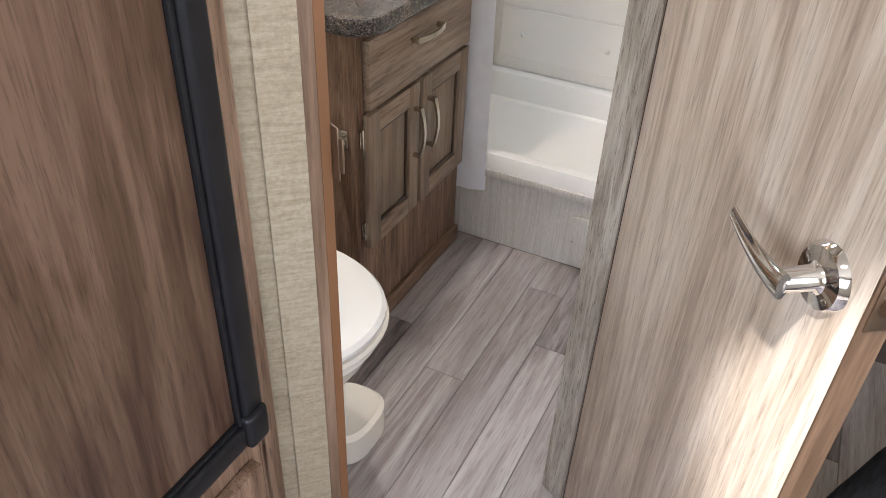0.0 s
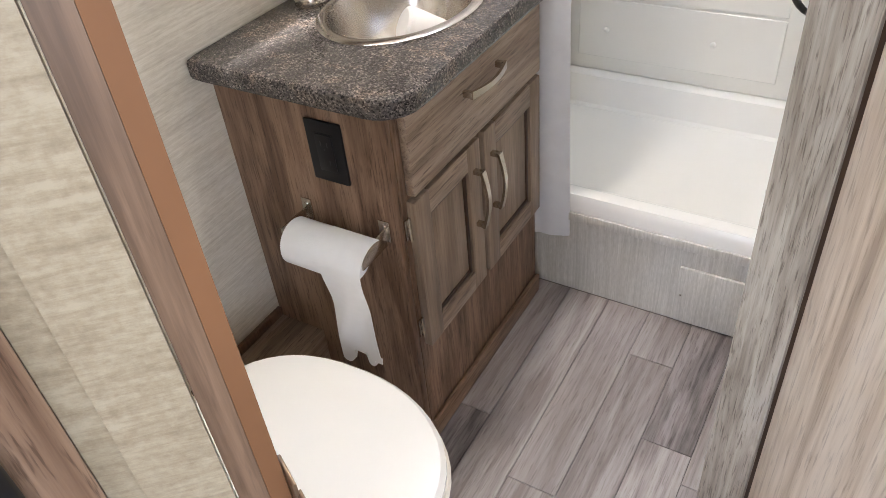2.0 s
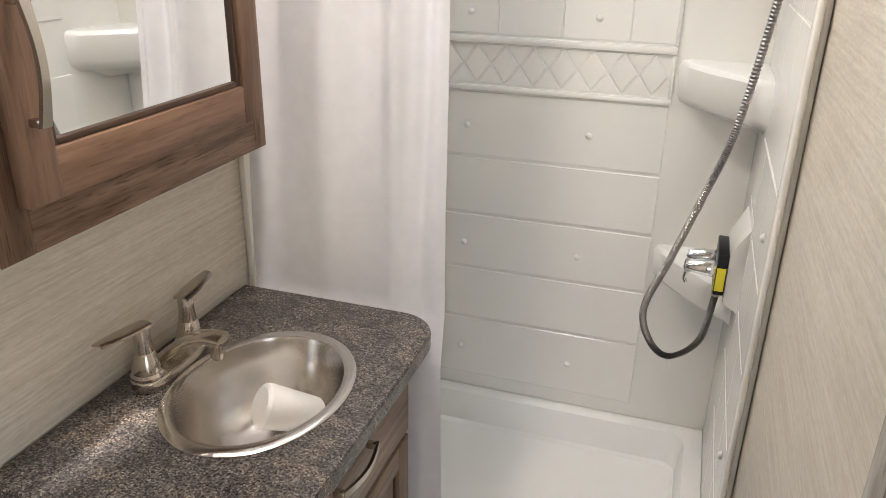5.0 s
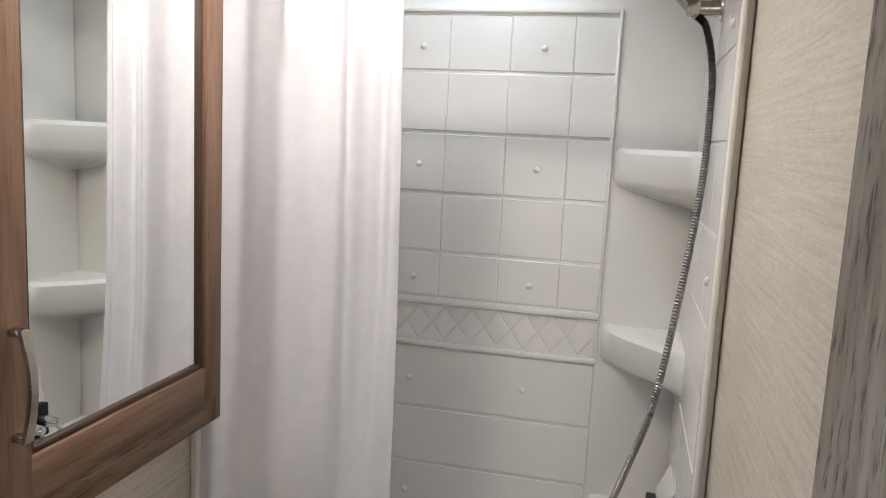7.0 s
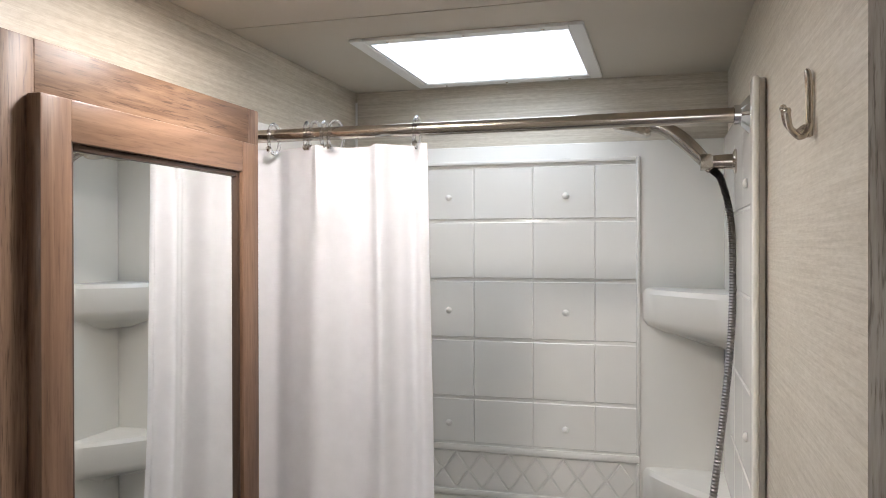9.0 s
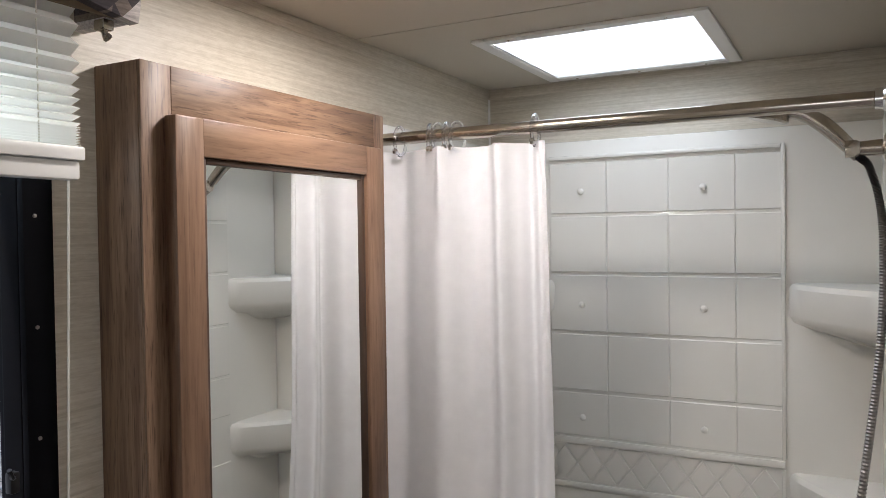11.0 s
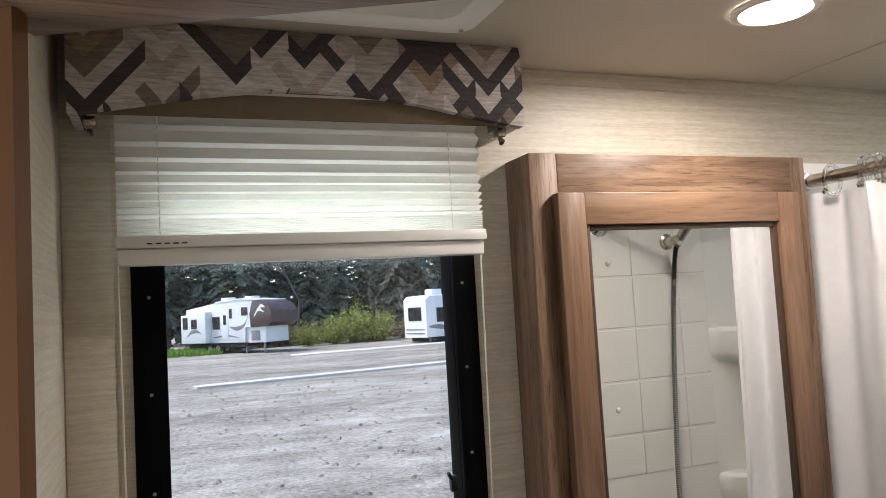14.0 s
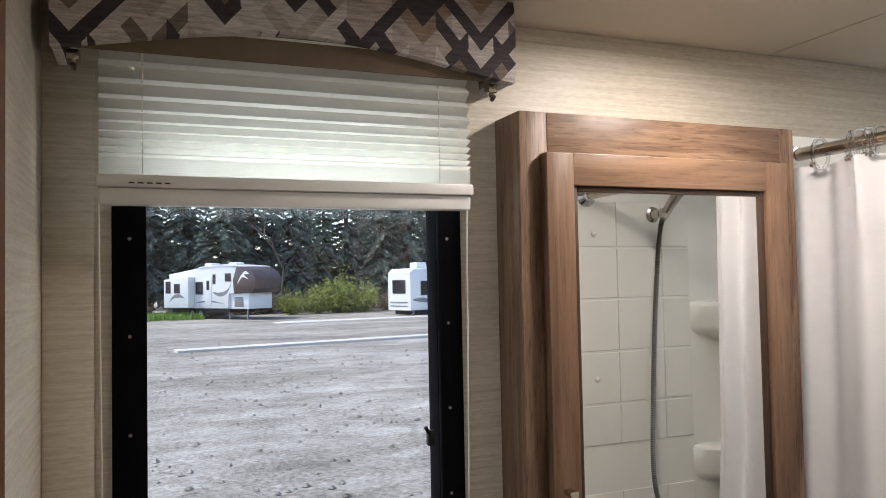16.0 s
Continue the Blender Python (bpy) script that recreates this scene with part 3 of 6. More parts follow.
pan = thing("shower_pan", "white moulded shower pan with rounded rim and a round drain", "shower pan", (-0.41, 2.05, 0.25))


def ring_outline(inset, rad, n=8):
    return rounded(XL + 0.002 + inset, XR - 0.002 - inset, 1.7445 + inset, 2.398 - inset, (rad,) * 4, n)


bm = B()
rings = []
for inset, z, rad in ((0.02, 0.172, 0.004), (0.02, 0.2224, 0.004), (0.0, 0.2225, 0.004), (0.0, 0.272, 0.004), (0.010, 0.288, 0.012), (0.040, 0.289, 0.03), (0.054, 0.282, 0.040), (0.062, 0.25, 0.040), (0.067, 0.198, 0.04), (0.075, 0.189, 0.04), (0.16, 0.186, 0.03)):
    rings.append([bm.verts.new((x, y, z)) for x, y in ring_outline(inset, rad)])
for a, b in zip(rings, rings[1:]):
    for k in range(len(a)):
        bm.faces.new((a[k], a[(k + 1) % len(a)], b[(k + 1) % len(a)], b[k]))
bm.faces.new(rings[-1])
bm.faces.new(rings[0][::-1])
part("basin", bm, M_PAN, pan)
bm = B()
lathe(bm, Matrix.Translation((-0.047, 2.083, 0.189)), [(0.030, 0.0), (0.031, 0.003), (0.027, 0.0045), (0.0001, 0.0042)], 28)
drain = part("drain", bm, M_CHROME, pan, "chrome drain grate")
bm = B()
for ring_r, count in ((0.0, 1), (0.009, 6), (0.018, 12)):
    for k in range(count):
        a = 2 * math.pi * k / count
        lathe(bm, Matrix.Translation((-0.047 + ring_r * math.cos(a), 2.083 + ring_r * math.sin(a), 0.1940)), [(0.0026, 0), (0.0001, 0.0001)], 8)
part("holes", bm, M_GRID, drain)

surround = thing("shower_surround", "ivory moulded shower surround with embossed tiles and corner shelves", "shower wall", (-0.41, 2.39, 0.29))
SY, SXR = 2.372, 0.054
bm = B()
box(bm, XL + 0.002, XR - 0.001, SY, YB - 0.0005, 0.2895, 2.03, 0.004)
part("back_wall", bm, M_ACRYL, surround)
bm = B()
box(bm, SXR, XR - 0.0005, 1.70, SY - 0.001, 0.2895, 2.03, 0.004)
part("side_wall", bm, M_ACRYL, surround)
bm = B()
box(bm, XL + 0.0005, XL + 0.015, 1.76, SY - 0.001, 0.2895, 2.03, 0.004)
part("side_wall", bm, M_ACRYL, surround)
bm = B()
box(bm, SXR - 0.010, SXR - 0.0005, 1.685, 1.722, 0.0 + 0.2895, 2.03, 0.004, 3)
part("front_flange", bm, M_ACRYL, surround)
COLS = (-0.845, -0.70, -0.549, -0.396, -0.243, -0.14)
ROWS_Z = (1.978, 1.84, 1.69, 1.538, 1.387, 1.268)
ROWS_LOW = (1.137, 0.97, 0.817, 0.663, 0.512, 0.33)
for n_row, (za, zb) in enumerate(list(zip(ROWS_Z, ROWS_Z[1:])) + list(zip(ROWS_LOW, ROWS_LOW[1:]))):
    cols = list(zip(COLS[1:], COLS[2:])) if n_row < 5 else [(COLS[1], COLS[5])]
    for xa, xb in cols:
        bm = B()
        box(bm, xa + 0.0004, xb - 0.0004, SY - 0.0040, SY + 0.001, zb + 0.0036, za - 0.0036, 0.0022, 1)
        part("tile", bm, M_ACRYL, surround, "", False)
    for ya, yb in ((1.745, 1.90), (1.90, 2.06), (2.06, 2.16)):
        bm = B()
        box(bm, SXR - 0.0032, SXR + 0.001, ya + 0.0004, yb - 0.0004, zb + 0.0028, za - 0.0028, 0.0018, 1)
        part("tile", bm, M_ACRYL, surround, "", False)
# frame and lattice of the border
bm = B()
for za, zb in ((1.268, 1.250), (1.152, 1.137)):
    box(bm, -0.70, -0.138, SY - 0.010, SY + 0.001, zb, za, 0.004, 2)
box(bm, -0.146, -0.1375, SY - 0.0095, SY + 0.001, 1.1525, 1.2495, 0.003)
part("border_frame", bm, M_ACRYL, surround)


def pillow(corners, proud=0.0042, shrink=0.72):
    """A raised pad with sloping sides on the back wall; corners of (x, z)."""
    bm = B()
    mx, mz = sum(c[0] for c in corners) / len(corners), sum(c[1] for c in corners) / len(corners)
    low = [bm.verts.new((mx + (x - mx) * 0.93, SY + 0.0005, mz + (z - mz) * 0.93)) for x, z in corners]
    mid = [bm.verts.new((mx + (x - mx) * 0.86, SY - proud * 0.75, mz + (z - mz) * 0.86)) for x, z in corners]
    top = [bm.verts.new((mx + (x - mx) * shrink, SY - proud, mz + (z - mz) * shrink)) for x, z in corners]
    n = len(corners)
    for a, b in ((low, mid), (mid, top)):
        for q in range(n):
            bm.faces.new((a[q], a[(q + 1) % n], b[(q + 1) % n], b[q]))
    bm.faces.new(top)
    return bm


ZB0, ZB1, PITCH = 1.1535, 1.2485, 0.069
for k in range(8):
    cx, zm = -0.700 + PITCH * (k + 0.5), (ZB0 + ZB1) / 2
    part("diamond", pillow([(cx - PITCH / 2, zm), (cx, ZB0), (cx + PITCH / 2, zm), (cx, ZB1)]), M_ACRYL, surround)
    if k < 7:
        xr = cx + PITCH / 2
        for z_flat, shift in ((ZB0, 1), (ZB1, -1)):
            part("triangle", pillow([(xr - PITCH / 2, z_flat), (xr + PITCH / 2, z_flat), (xr, zm)][::shift], 0.003), M_ACRYL, surround)
bm = B()
box(bm, -0.145, -0.1365, SY - 0.009, SY + 0.001, 1.2685, 1.992, 0.003)
box(bm, -0.70, -0.1455, SY - 0.009, SY + 0.001, 1.982, 1.992, 0.003)
part("panel_bead", bm, M_ACRYL, surround)
for zz in (1.90, 1.61, 1.32, 1.05, 0.735, 0.42):
    for xx in (-0.615, -0.315):
        bm = B()
        lathe(bm, Matrix.Translation((xx, SY - 0.005, zz)) @ pose(0, 0, 0, 90, 0, 0), [(0.0085, 0.0), (0.0078, 0.003), (0.005, 0.0058), (0.0001, 0.007)], 12)
        part("button", bm, M_ACRYL, surround)
for zz in (1.88, 1.46, 1.05, 0.62):
    bm = B()
    lathe(bm, Matrix.Translation((SXR - 0.005, 1.82, zz)) @ pose(0, 0, 0, 0, -90, 0), [(0.0085, 0.0), (0.0078, 0.003), (0.005, 0.0058), (0.0001, 0.007)], 12)
    part("button", bm, M_ACRYL, surround)


def corner_shelf(z_top, z_low, side):
    """A bullnosed shelf across the back corner; side 1: east, -1: west."""
    def f(u, v):
        a = (v - 0.5) * 2
        run = u
        x0, y0 = (SXR - 0.185, SY) if side > 0 else (XL + 0.2, SY)
        x1, y1 = (SXR, SY - 0.215) if side > 0 else (XL + 0.015, SY - 0.215)
        bow = 0.012 * math.sin(math.pi * run)
        px, py = x0 + (x1 - x0) * run, y0 + (y1 - y0) * run
        nx, ny = (-0.75, -0.66) if side > 0 else (0.75, -0.66)
        return Vector((px + nx * bow, py + ny * bow, 0)), Vector((nx, ny, 0))
    prof = [(-0.16, z_top), (-0.03, z_top), (-0.008, z_top - 0.003), (0.0, z_top - 0.014), (-0.002, z_low + 0.014), (-0.012, z_low), (-0.06, z_low - 0.02), (-0.16, z_low - 0.05)]
    bm = B()
    g = []
    for i in range(13):
        p, n = f(i / 12, 0.5)
        g.append([bm.verts.new((min(max(p.x + n.x * d, XL + 0.014), SXR + 0.002), min(p.y + n.y * d, SY + 0.002), z)) for d, z in prof])
    for i in range(12):
        for j in range(len(prof) - 1):
            bm.faces.new((g[i][j], g[i + 1][j], g[i + 1][j + 1], g[i][j + 1]))
    part("corner_shelf", bm, M_ACRYL, surround)


for zt, zl in ((1.675, 1.585), (1.243, 1.150), (0.80, 0.71)):
    corner_shelf(zt, zl, 1)
    corner_shelf(zt, zl, -1)

# ---- vanity ----
vanity = thing("vanity_cabinet", "walnut laminate vanity cabinet with two doors and a drawer", "cabinet", (-0.71, 1.435, 0))
VY0, VY1, VX = 1.165, 1.705, -0.535
bm = B()
box(bm, XL + 0.001, VX, VY0, VY0 + 0.018, 0.0, 0.808, 0.003)
part("side_panel", bm, M_WOODV, vanity)
bm = B()
box(bm, XL + 0.001, VX, VY1 - 0.018, VY1, 0.0, 0.808, 0.003)
part("side_panel", bm, M_WOODV, vanity)
bm = B()
box(bm, VX - 0.018, VX - 0.0003, VY0 + 0.0185, VY1 - 0.0185, 0.0, 0.808)
part("face_frame", bm, M_WOODV, vanity)
bm = B()
box(bm, XL + 0.002, VX - 0.019, VY0 + 0.0185, VY1 - 0.0185, 0.06, 0.075)
part("bottom_panel", bm, M_WOODY, vanity)
bm = B()
box(bm, VX + 0.0005, VX + 0.012, VY0 + 0.02, VY1, 0.0, 0.052, 0.003)
part("base_strip", bm, M_WOODY, vanity)


def bow_pull(name, ends, out, parent, reach=0.028, r=0.0055):
    """A bow handle between two feet; out: the way that it stands off."""
    a, b, o = Vector(ends[0]), Vector(ends[1]), Vector(out)
    bm = B()
    pts = [a + (b - a) * (k / 14) + o * reach * (0.62 + 0.38 * math.sin(math.pi * k / 14)) for k in range(15)]
    d = (b - a).normalized()
    side = d.cross(o).normalized()
    rows = []
    for k, p in enumerate(pts):
        w = r * (1.35 - 0.35 * math.sin(math.pi * k / 14))
        rows.append([bm.verts.new(p + side * w * sx + o * 0.0028 * so) for sx, so in ((-1, -1), (1, -1), (1, 1), (-1, 1))])
    for p, q in zip(rows, rows[1:]):
        for k in range(4):
            bm.faces.new((p[k], p[(k + 1) % 4], q[(k + 1) % 4], q[k]))
    bm.faces.new(rows[0][::-1])
    bm.faces.new(rows[-1])
    for e in (a, b):
        tdir = d if e == a else -d
        m = Matrix((( *side, 0), (*d, 0), (*o, 0), (0, 0, 0, 1))).transposed()
        slab(bm, Matrix.Translation(e + tdir * 0.004 + o * reach * 0.33) @ m, r * 2.2, 0.009, reach * 0.70, 0.0012)
    return part(name, bm, M_NICKEL, parent, "brushed nickel bow handle")


bm = B()
box(bm, VX + 0.001, VX + 0.019, 1.198, 1.694, 0.625, 0.778, 0.004)
drawer = part("drawer_front", bm, M_DRAWER, vanity)
bow_pull("handle", ((-0.516, 1.375, 0.728), (-0.516, 1.505, 0.728)), (1, 0, 0), drawer)


def panel_door(name, y0, y1, z0, z1, x, thick, parent, stile, top, low, mats, panel_mat):
    """A framed door facing east, with a sunk panel and a dark bead."""
    bm = B()
    box(bm, x + 0.0005, x + 0.002, y0 + 0.004, y1 - 0.004, z0 + 0.004, z1 - 0.004)
    door = part(name, bm, mats[0], parent)
    for a, b in ((y0, y0 + stile), (y1 - stile, y1)):
        bm = B()
        box(bm, x, x + thick, a, b, z0, z1, 0.003)
        part("stile", bm, mats[0], door)
    for a, b in ((z0, z0 + low), (z1 - top, z1)):
        bm = B()
        box(bm, x + 0.0004, x + thick - 0.0006, y0 + stile - 0.001, y1 - stile + 0.001, a, b, 0.002)
        part("rail", bm, mats[1], door)
    i0, i1, k0, k1 = y0 + stile, y1 - stile, z0 + low, z1 - top
    w = 0.009
    for a, b, c, d in ((i0, i0 + w, k0, k1), (i1 - w, i1, k0, k1), (i0 + w, i1 - w, k0, k0 + w), (i0 + w, i1 - w, k1 - w, k1)):
        bm = B()
        box(bm, x + 0.002, x + thick - 0.006, a, b, c, d, 0.0025)
        part("bead", bm, M_DARKIN, door)
    bm = B()
    if panel_mat is M_MIRROR:
        box(bm, x + 0.003, x + thick - 0.012, i0 + w - 0.001, i1 - w + 0.001, k0 + w - 0.001, k1 - w + 0.001)
        part("mirror", bm, panel_mat, door, "clear mirror glass", False)
    else:
        box(bm, x + 0.002, x + thick - 0.009, i0 + w - 0.001, i1 - w + 0.001, k0 + w - 0.001, k1 - w + 0.001, 0.004)
        part("panel", bm, panel_mat, door)
    return door


def hinge(at, parent):
    bm = B()
    box(bm, at[0] - 0.0015, at[0] + 0.0025, at[1] - 0.010, at[1] - 0.001, at[2] - 0.021, at[2] + 0.021, 0.001)
    tube(bm, [(at[0] + 0.004, at[1], at[2] - 0.024), (at[0] + 0.004, at[1], at[2] + 0.024)], 0.0032, 8)
    for dz in (-0.009, 0.006):
        box(bm, at[0] + 0.0024, at[0] + 0.0036, at[1] - 0.008, at[1] - 0.003, at[2] + dz, at[2] + dz + 0.006)
    part("hinge", bm, M_NICKEL, parent, "exposed nickel hinge")


d1 = panel_door("door", 1.194, 1.424, 0.275, 0.616, VX + 0.001, 0.018, vanity, 0.048, 0.050, 0.048, (M_DOORFRONT, M_DRAWER), M_DOORFRONT)
bow_pull("handle", ((-0.516, 1.398, 0.43), (-0.516, 1.398, 0.56)), (1, 0, 0), d1)
hinge((VX + 0.001, 1.1925, 0.560), d1)
hinge((VX + 0.001, 1.1925, 0.325), d1)
d2 = panel_door("door", 1.441, 1.692, 0.275, 0.616, VX + 0.001, 0.018, vanity, 0.048, 0.050, 0.048, (M_DOORFRONT, M_DRAWER), M_DOORFRONT)
bow_pull("handle", ((-0.516, 1.468, 0.43), (-0.516, 1.468, 0.56)), (1, 0, 0), d2)

# worktop with a hole for the basin
SCX, SCY, SA, SB = -0.660, 1.435, 0.137, 0.177
bm = B()
outer = rounded(XL + 0.001, -0.470, 1.120, 1.745, (0.012, 0.060, 0.075, 0.0), 10)
N_IN = 120


def meet_outline(px, py, dx, dy, outline):
    """Where a ray from (px, py) leaves a convex outline."""
    best = None
    for (ax, ay), (bx, by) in zip(outline, outline[1:] + outline[:1]):
        ex, ey = bx - ax, by - ay
        den = dx * ey - dy * ex
        if abs(den) < 1e-12:
            continue
        t = ((ax - px) * ey - (ay - py) * ex) / den
        w = ((ax - px) * dy - (ay - py) * dx) / den
        if t > 0 and -1e-6 <= w <= 1 + 1e-6 and (best is None or t < best):
            best = t
    return px + dx * best, py + dy * best


turns = [2 * math.pi * k / N_IN for k in range(N_IN)]
inner = [(SCX + 0.92 * SA * math.cos(a), SCY + 0.92 * SB * math.sin(a)) for a in turns]
spread = [meet_outline(SCX, SCY, 0.21 * math.cos(a), 0.30 * math.sin(a), outer) for a in turns]
for corner in [(XL + 0.001, 1.745)]:
    k = min(range(N_IN), key=lambda q: math.dist(spread[q], corner))
    spread[k] = corner
outer = spread


cx0, cy0 = (XL + -0.470) / 2, (1.120 + 1.745) / 2
rings = []
for s, z in ((0.006, 0.845), (0.0018, 0.8435), (0.0, 0.838), (0.0, 0.816), (0.0018, 0.811), (0.006, 0.8092)):
    rings.append([bm.verts.new((x + (s if x < cx0 else -s), y + (s if y < cy0 else -s), z)) for x, y in outer])
for a, b in zip(rings, rings[1:]):
    for k in range(len(a)):
        bm.faces.new((a[k], a[(k + 1) % len(a)], b[(k + 1) % len(a)], b[k]))
hi = [bm.verts.new((x, y, 0.845)) for x, y in inner]
lo = [bm.verts.new((x, y, 0.8092)) for x, y in inner]
for k in range(N_IN):
    q = (k + 1) % N_IN
    bm.faces.new((rings[0][k], rings[0][q], hi[q], hi[k]))
    bm.faces.new((rings[-1][k], rings[-1][q], lo[q], lo[k]))
    bm.faces.new((hi[k], hi[(k + 1) % N_IN], lo[(k + 1) % N_IN], lo[k]))
solid("countertop", bm, M_GRANITE, "dark speckled granite-look countertop with rounded corners on the vanity", "countertop", "", "", False)

sink = thing("sink", "oval stainless steel drop-in sink in the countertop", "sink", (SCX, SCY, 0.845))
bm = B()
prof = [(1.0, 0.0005), (1.0, 0.003), (0.97, 0.0055), (0.90, 0.006), (0.865, 0.004), (0.85, -0.004), (0.82, -0.035), (0.74, -0.075), (0.58, -0.108), (0.36, -0.124), (0.17, -0.129), (0.16, -0.133), (0.0005, -0.134)]
lathe(bm, Matrix.Translation((SCX, SCY, 0.845)), prof, 56, SA, SB)
part("bowl", bm, M_STEEL, sink)
bm = B()
lathe(bm, Matrix.Translation((SCX, SCY, 0.7165)), [(0.021, 0.0), (0.021, 0.002), (0.016, 0.003), (0.0005, 0.0028)], 20)
part("drain", bm, M_CHROME, sink)
bm = B()
RM = Matrix.Translation((-0.643, 1.482, 0.775)) @ pose(0, 0, 0, 62, 12, -52)
lathe(bm, RM, [(0.0005, -0.052), (0.026, -0.051), (0.030, -0.046), (0.037, 0.040), (0.036, 0.048), (0.030, 0.053), (0.0005, 0.054)], 28)
solid("plastic_cup", bm, M_WHITE, "white plastic cup lying in the stainless sink", "cup")

faucet = thing("faucet", "brushed nickel two-handle faucet behind the sink", "faucet", (-0.825, 1.43, 0.845))
bm = B()
prism(bm, rounded(-0.848, -0.797, 1.352, 1.512, (0.025,) * 4, 8), 0.8455, 0.866, 0.005, 3)
part("base", bm, M_NICKEL, faucet)
bm = B()
rows = []
for k in range(17):
    u = k / 16
    rise = 0.050 * math.sin(min(1.0, u * 1.05) * math.pi * 0.58)
    at = Vector((-0.834 + 0.104 * u, 1.432 + 0.012 * u, 0.864 + rise - 0.004 * u))
    half, tall = 0.024 - 0.008 * u + 0.002 * max(0.0, u - 0.8) * 5, 0.011 - 0.002 * u + 0.010 * max(0.0, u - 0.75)
    tilt = 0.9 * (1 - u) - 0.35 * u
    up = Vector((-math.sin(tilt), 0, math.cos(tilt)))
    rows.append([bm.verts.new(at + Vector((0.0, 1.0, 0.0)) * half * math.copysign(abs(math.cos(a)) ** 0.6, math.cos(a)) + up * tall * math.copysign(abs(math.sin(a)) ** 0.7, math.sin(a))) for a in (2 * math.pi * j / 20 for j in range(20))])
for p, q in zip(rows, rows[1:]):
    for k in range(20):
        bm.faces.new((p[k], p[(k + 1) % 20], q[(k + 1) % 20], q[k]))
bm.faces.new(rows[0][::-1])
bm.faces.new(rows[-1])
lathe(bm, Matrix.Translation((-0.741, 1.443, 0.876)), [(0.0005, 0.0), (0.0095, 0.0), (0.0108, 0.002), (0.0112, 0.012), (0.0095, 0.0125), (0.0095, 0.024)], 18)
part("spout", bm, M_NICKEL, faucet)
for hy, s in ((1.378, -1), (1.486, 1)):
    bm = B()
    hm = Matrix.Translation((-0.823, hy, 0.866))
    lathe(bm, hm, [(0.0250, 0.0), (0.0252, 0.004), (0.0225, 0.007), (0.0218, 0.0085), (0.0225, 0.0105), (0.0205, 0.020), (0.0165, 0.038), (0.0142, 0.0415), (0.0145, 0.043), (0.0125, 0.060), (0.0130, 0.078), (0.0105, 0.084), (0.0005, 0.086)], 22)
    tower = part("handle", bm, M_NICKEL, faucet)
    bm = B()

    def blade(u, v, s=s, hy=hy):
        w = (0.0125 + 0.002 * math.sin(math.pi * u)) * (1 - 0.30 * u ** 3)
        return Vector((-0.823 - 0.010 * u + (v - 0.5) * 2 * w, hy + s * (-0.012 + 0.090 * u), 0.951 + 0.006 * u + 0.003 * (1 - (2 * v - 1) ** 2)))
    sheet(bm, blade, 10, 6, (0, 0, -0.0045))
    part("lever", bm, M_NICKEL, tower)

# outlet
outlet = thing("wall_outlet", "black double electrical outlet on the vanity side", "outlet", (-0.653, VY0, 0.703))
bm = B()
box(bm, -0.6895, -0.6165, VY0 - 0.006, VY0 - 0.0003, 0.645, 0.761, 0.0022)
part("cover_plate", bm, M_BLACK, outlet)
bm = B()
box(bm, -0.670, -0.636, VY0 - 0.0085, VY0 - 0.0055, 0.668, 0.738, 0.001)
face = part("socket_face", bm, M_BLACK, outlet)
for zc in (0.686, 0.720):
    bm = B()
    for dx in (-0.0065, 0.0065):
        box(bm, -0.653 + dx - 0.001, -0.653 + dx + 0.001, VY0 - 0.0089, VY0 - 0.0083, zc - 0.0045, zc + 0.0045)
    lathe(bm, Matrix.Translation((-0.653, VY0 - 0.0084, zc - 0.010)) @ pose(0, 0, 0, 90, 0, 0), [(0.0025, 0.0), (0.0001, 0.0004)], 8)
    part("slots", bm, M_GRID, face)

# toilet paper
holder = thing("toilet_paper_holder", "nickel toilet paper brackets on the vanity side", "paper holder", (-0.645, VY0, 0.565))
for bx in (-0.728, -0.562):
    bm = B()
    box(bm, bx - 0.011, bx + 0.011, VY0 - 0.003, VY0 - 0.0003, 0.545, 0.588, 0.001)
    prism(bm, [(bx - 0.0015, 1.090), (bx + 0.0015, 1.090), (bx + 0.0015, VY0 - 0.002), (bx - 0.0015, VY0 - 0.002)], 0.535, 0.572, 0.0006)
    lathe(bm, Matrix.Translation((bx, VY0 - 0.0032, 0.577)) @ pose(0, 0, 0, 90, 0, 0), [(0.004, 0), (0.003, 0.0016), (0.0001, 0.002)], 10)
    part("bracket", bm, M_NICKEL, holder)
bm = B()
tube(bm, [(-0.7265, 1.100, 0.546), (-0.5635, 1.100, 0.546)], 0.0065, 10)
part("spindle", bm, M_WHITE, holder)
roll = thing("toilet_paper_roll", "white toilet paper roll with a torn hanging sheet", "toilet paper", (-0.645, 1.10, 0.546))
bm = B()
RR = 0.042
lathe(bm, Matrix.Translation((-0.712, 1.100, 0.546)) @ pose(0, 0, 0, 0, 90, 0), [(0.019, 0.003), (0.022, 0.0), (RR - 0.003, 0.0), (RR, 0.003), (RR, 0.132), (RR - 0.003, 0.135), (0.022, 0.135), (0.019, 0.132), (0.019, 0.003)], 40)
part("roll", bm, M_PAPERW, roll)
bm = B()


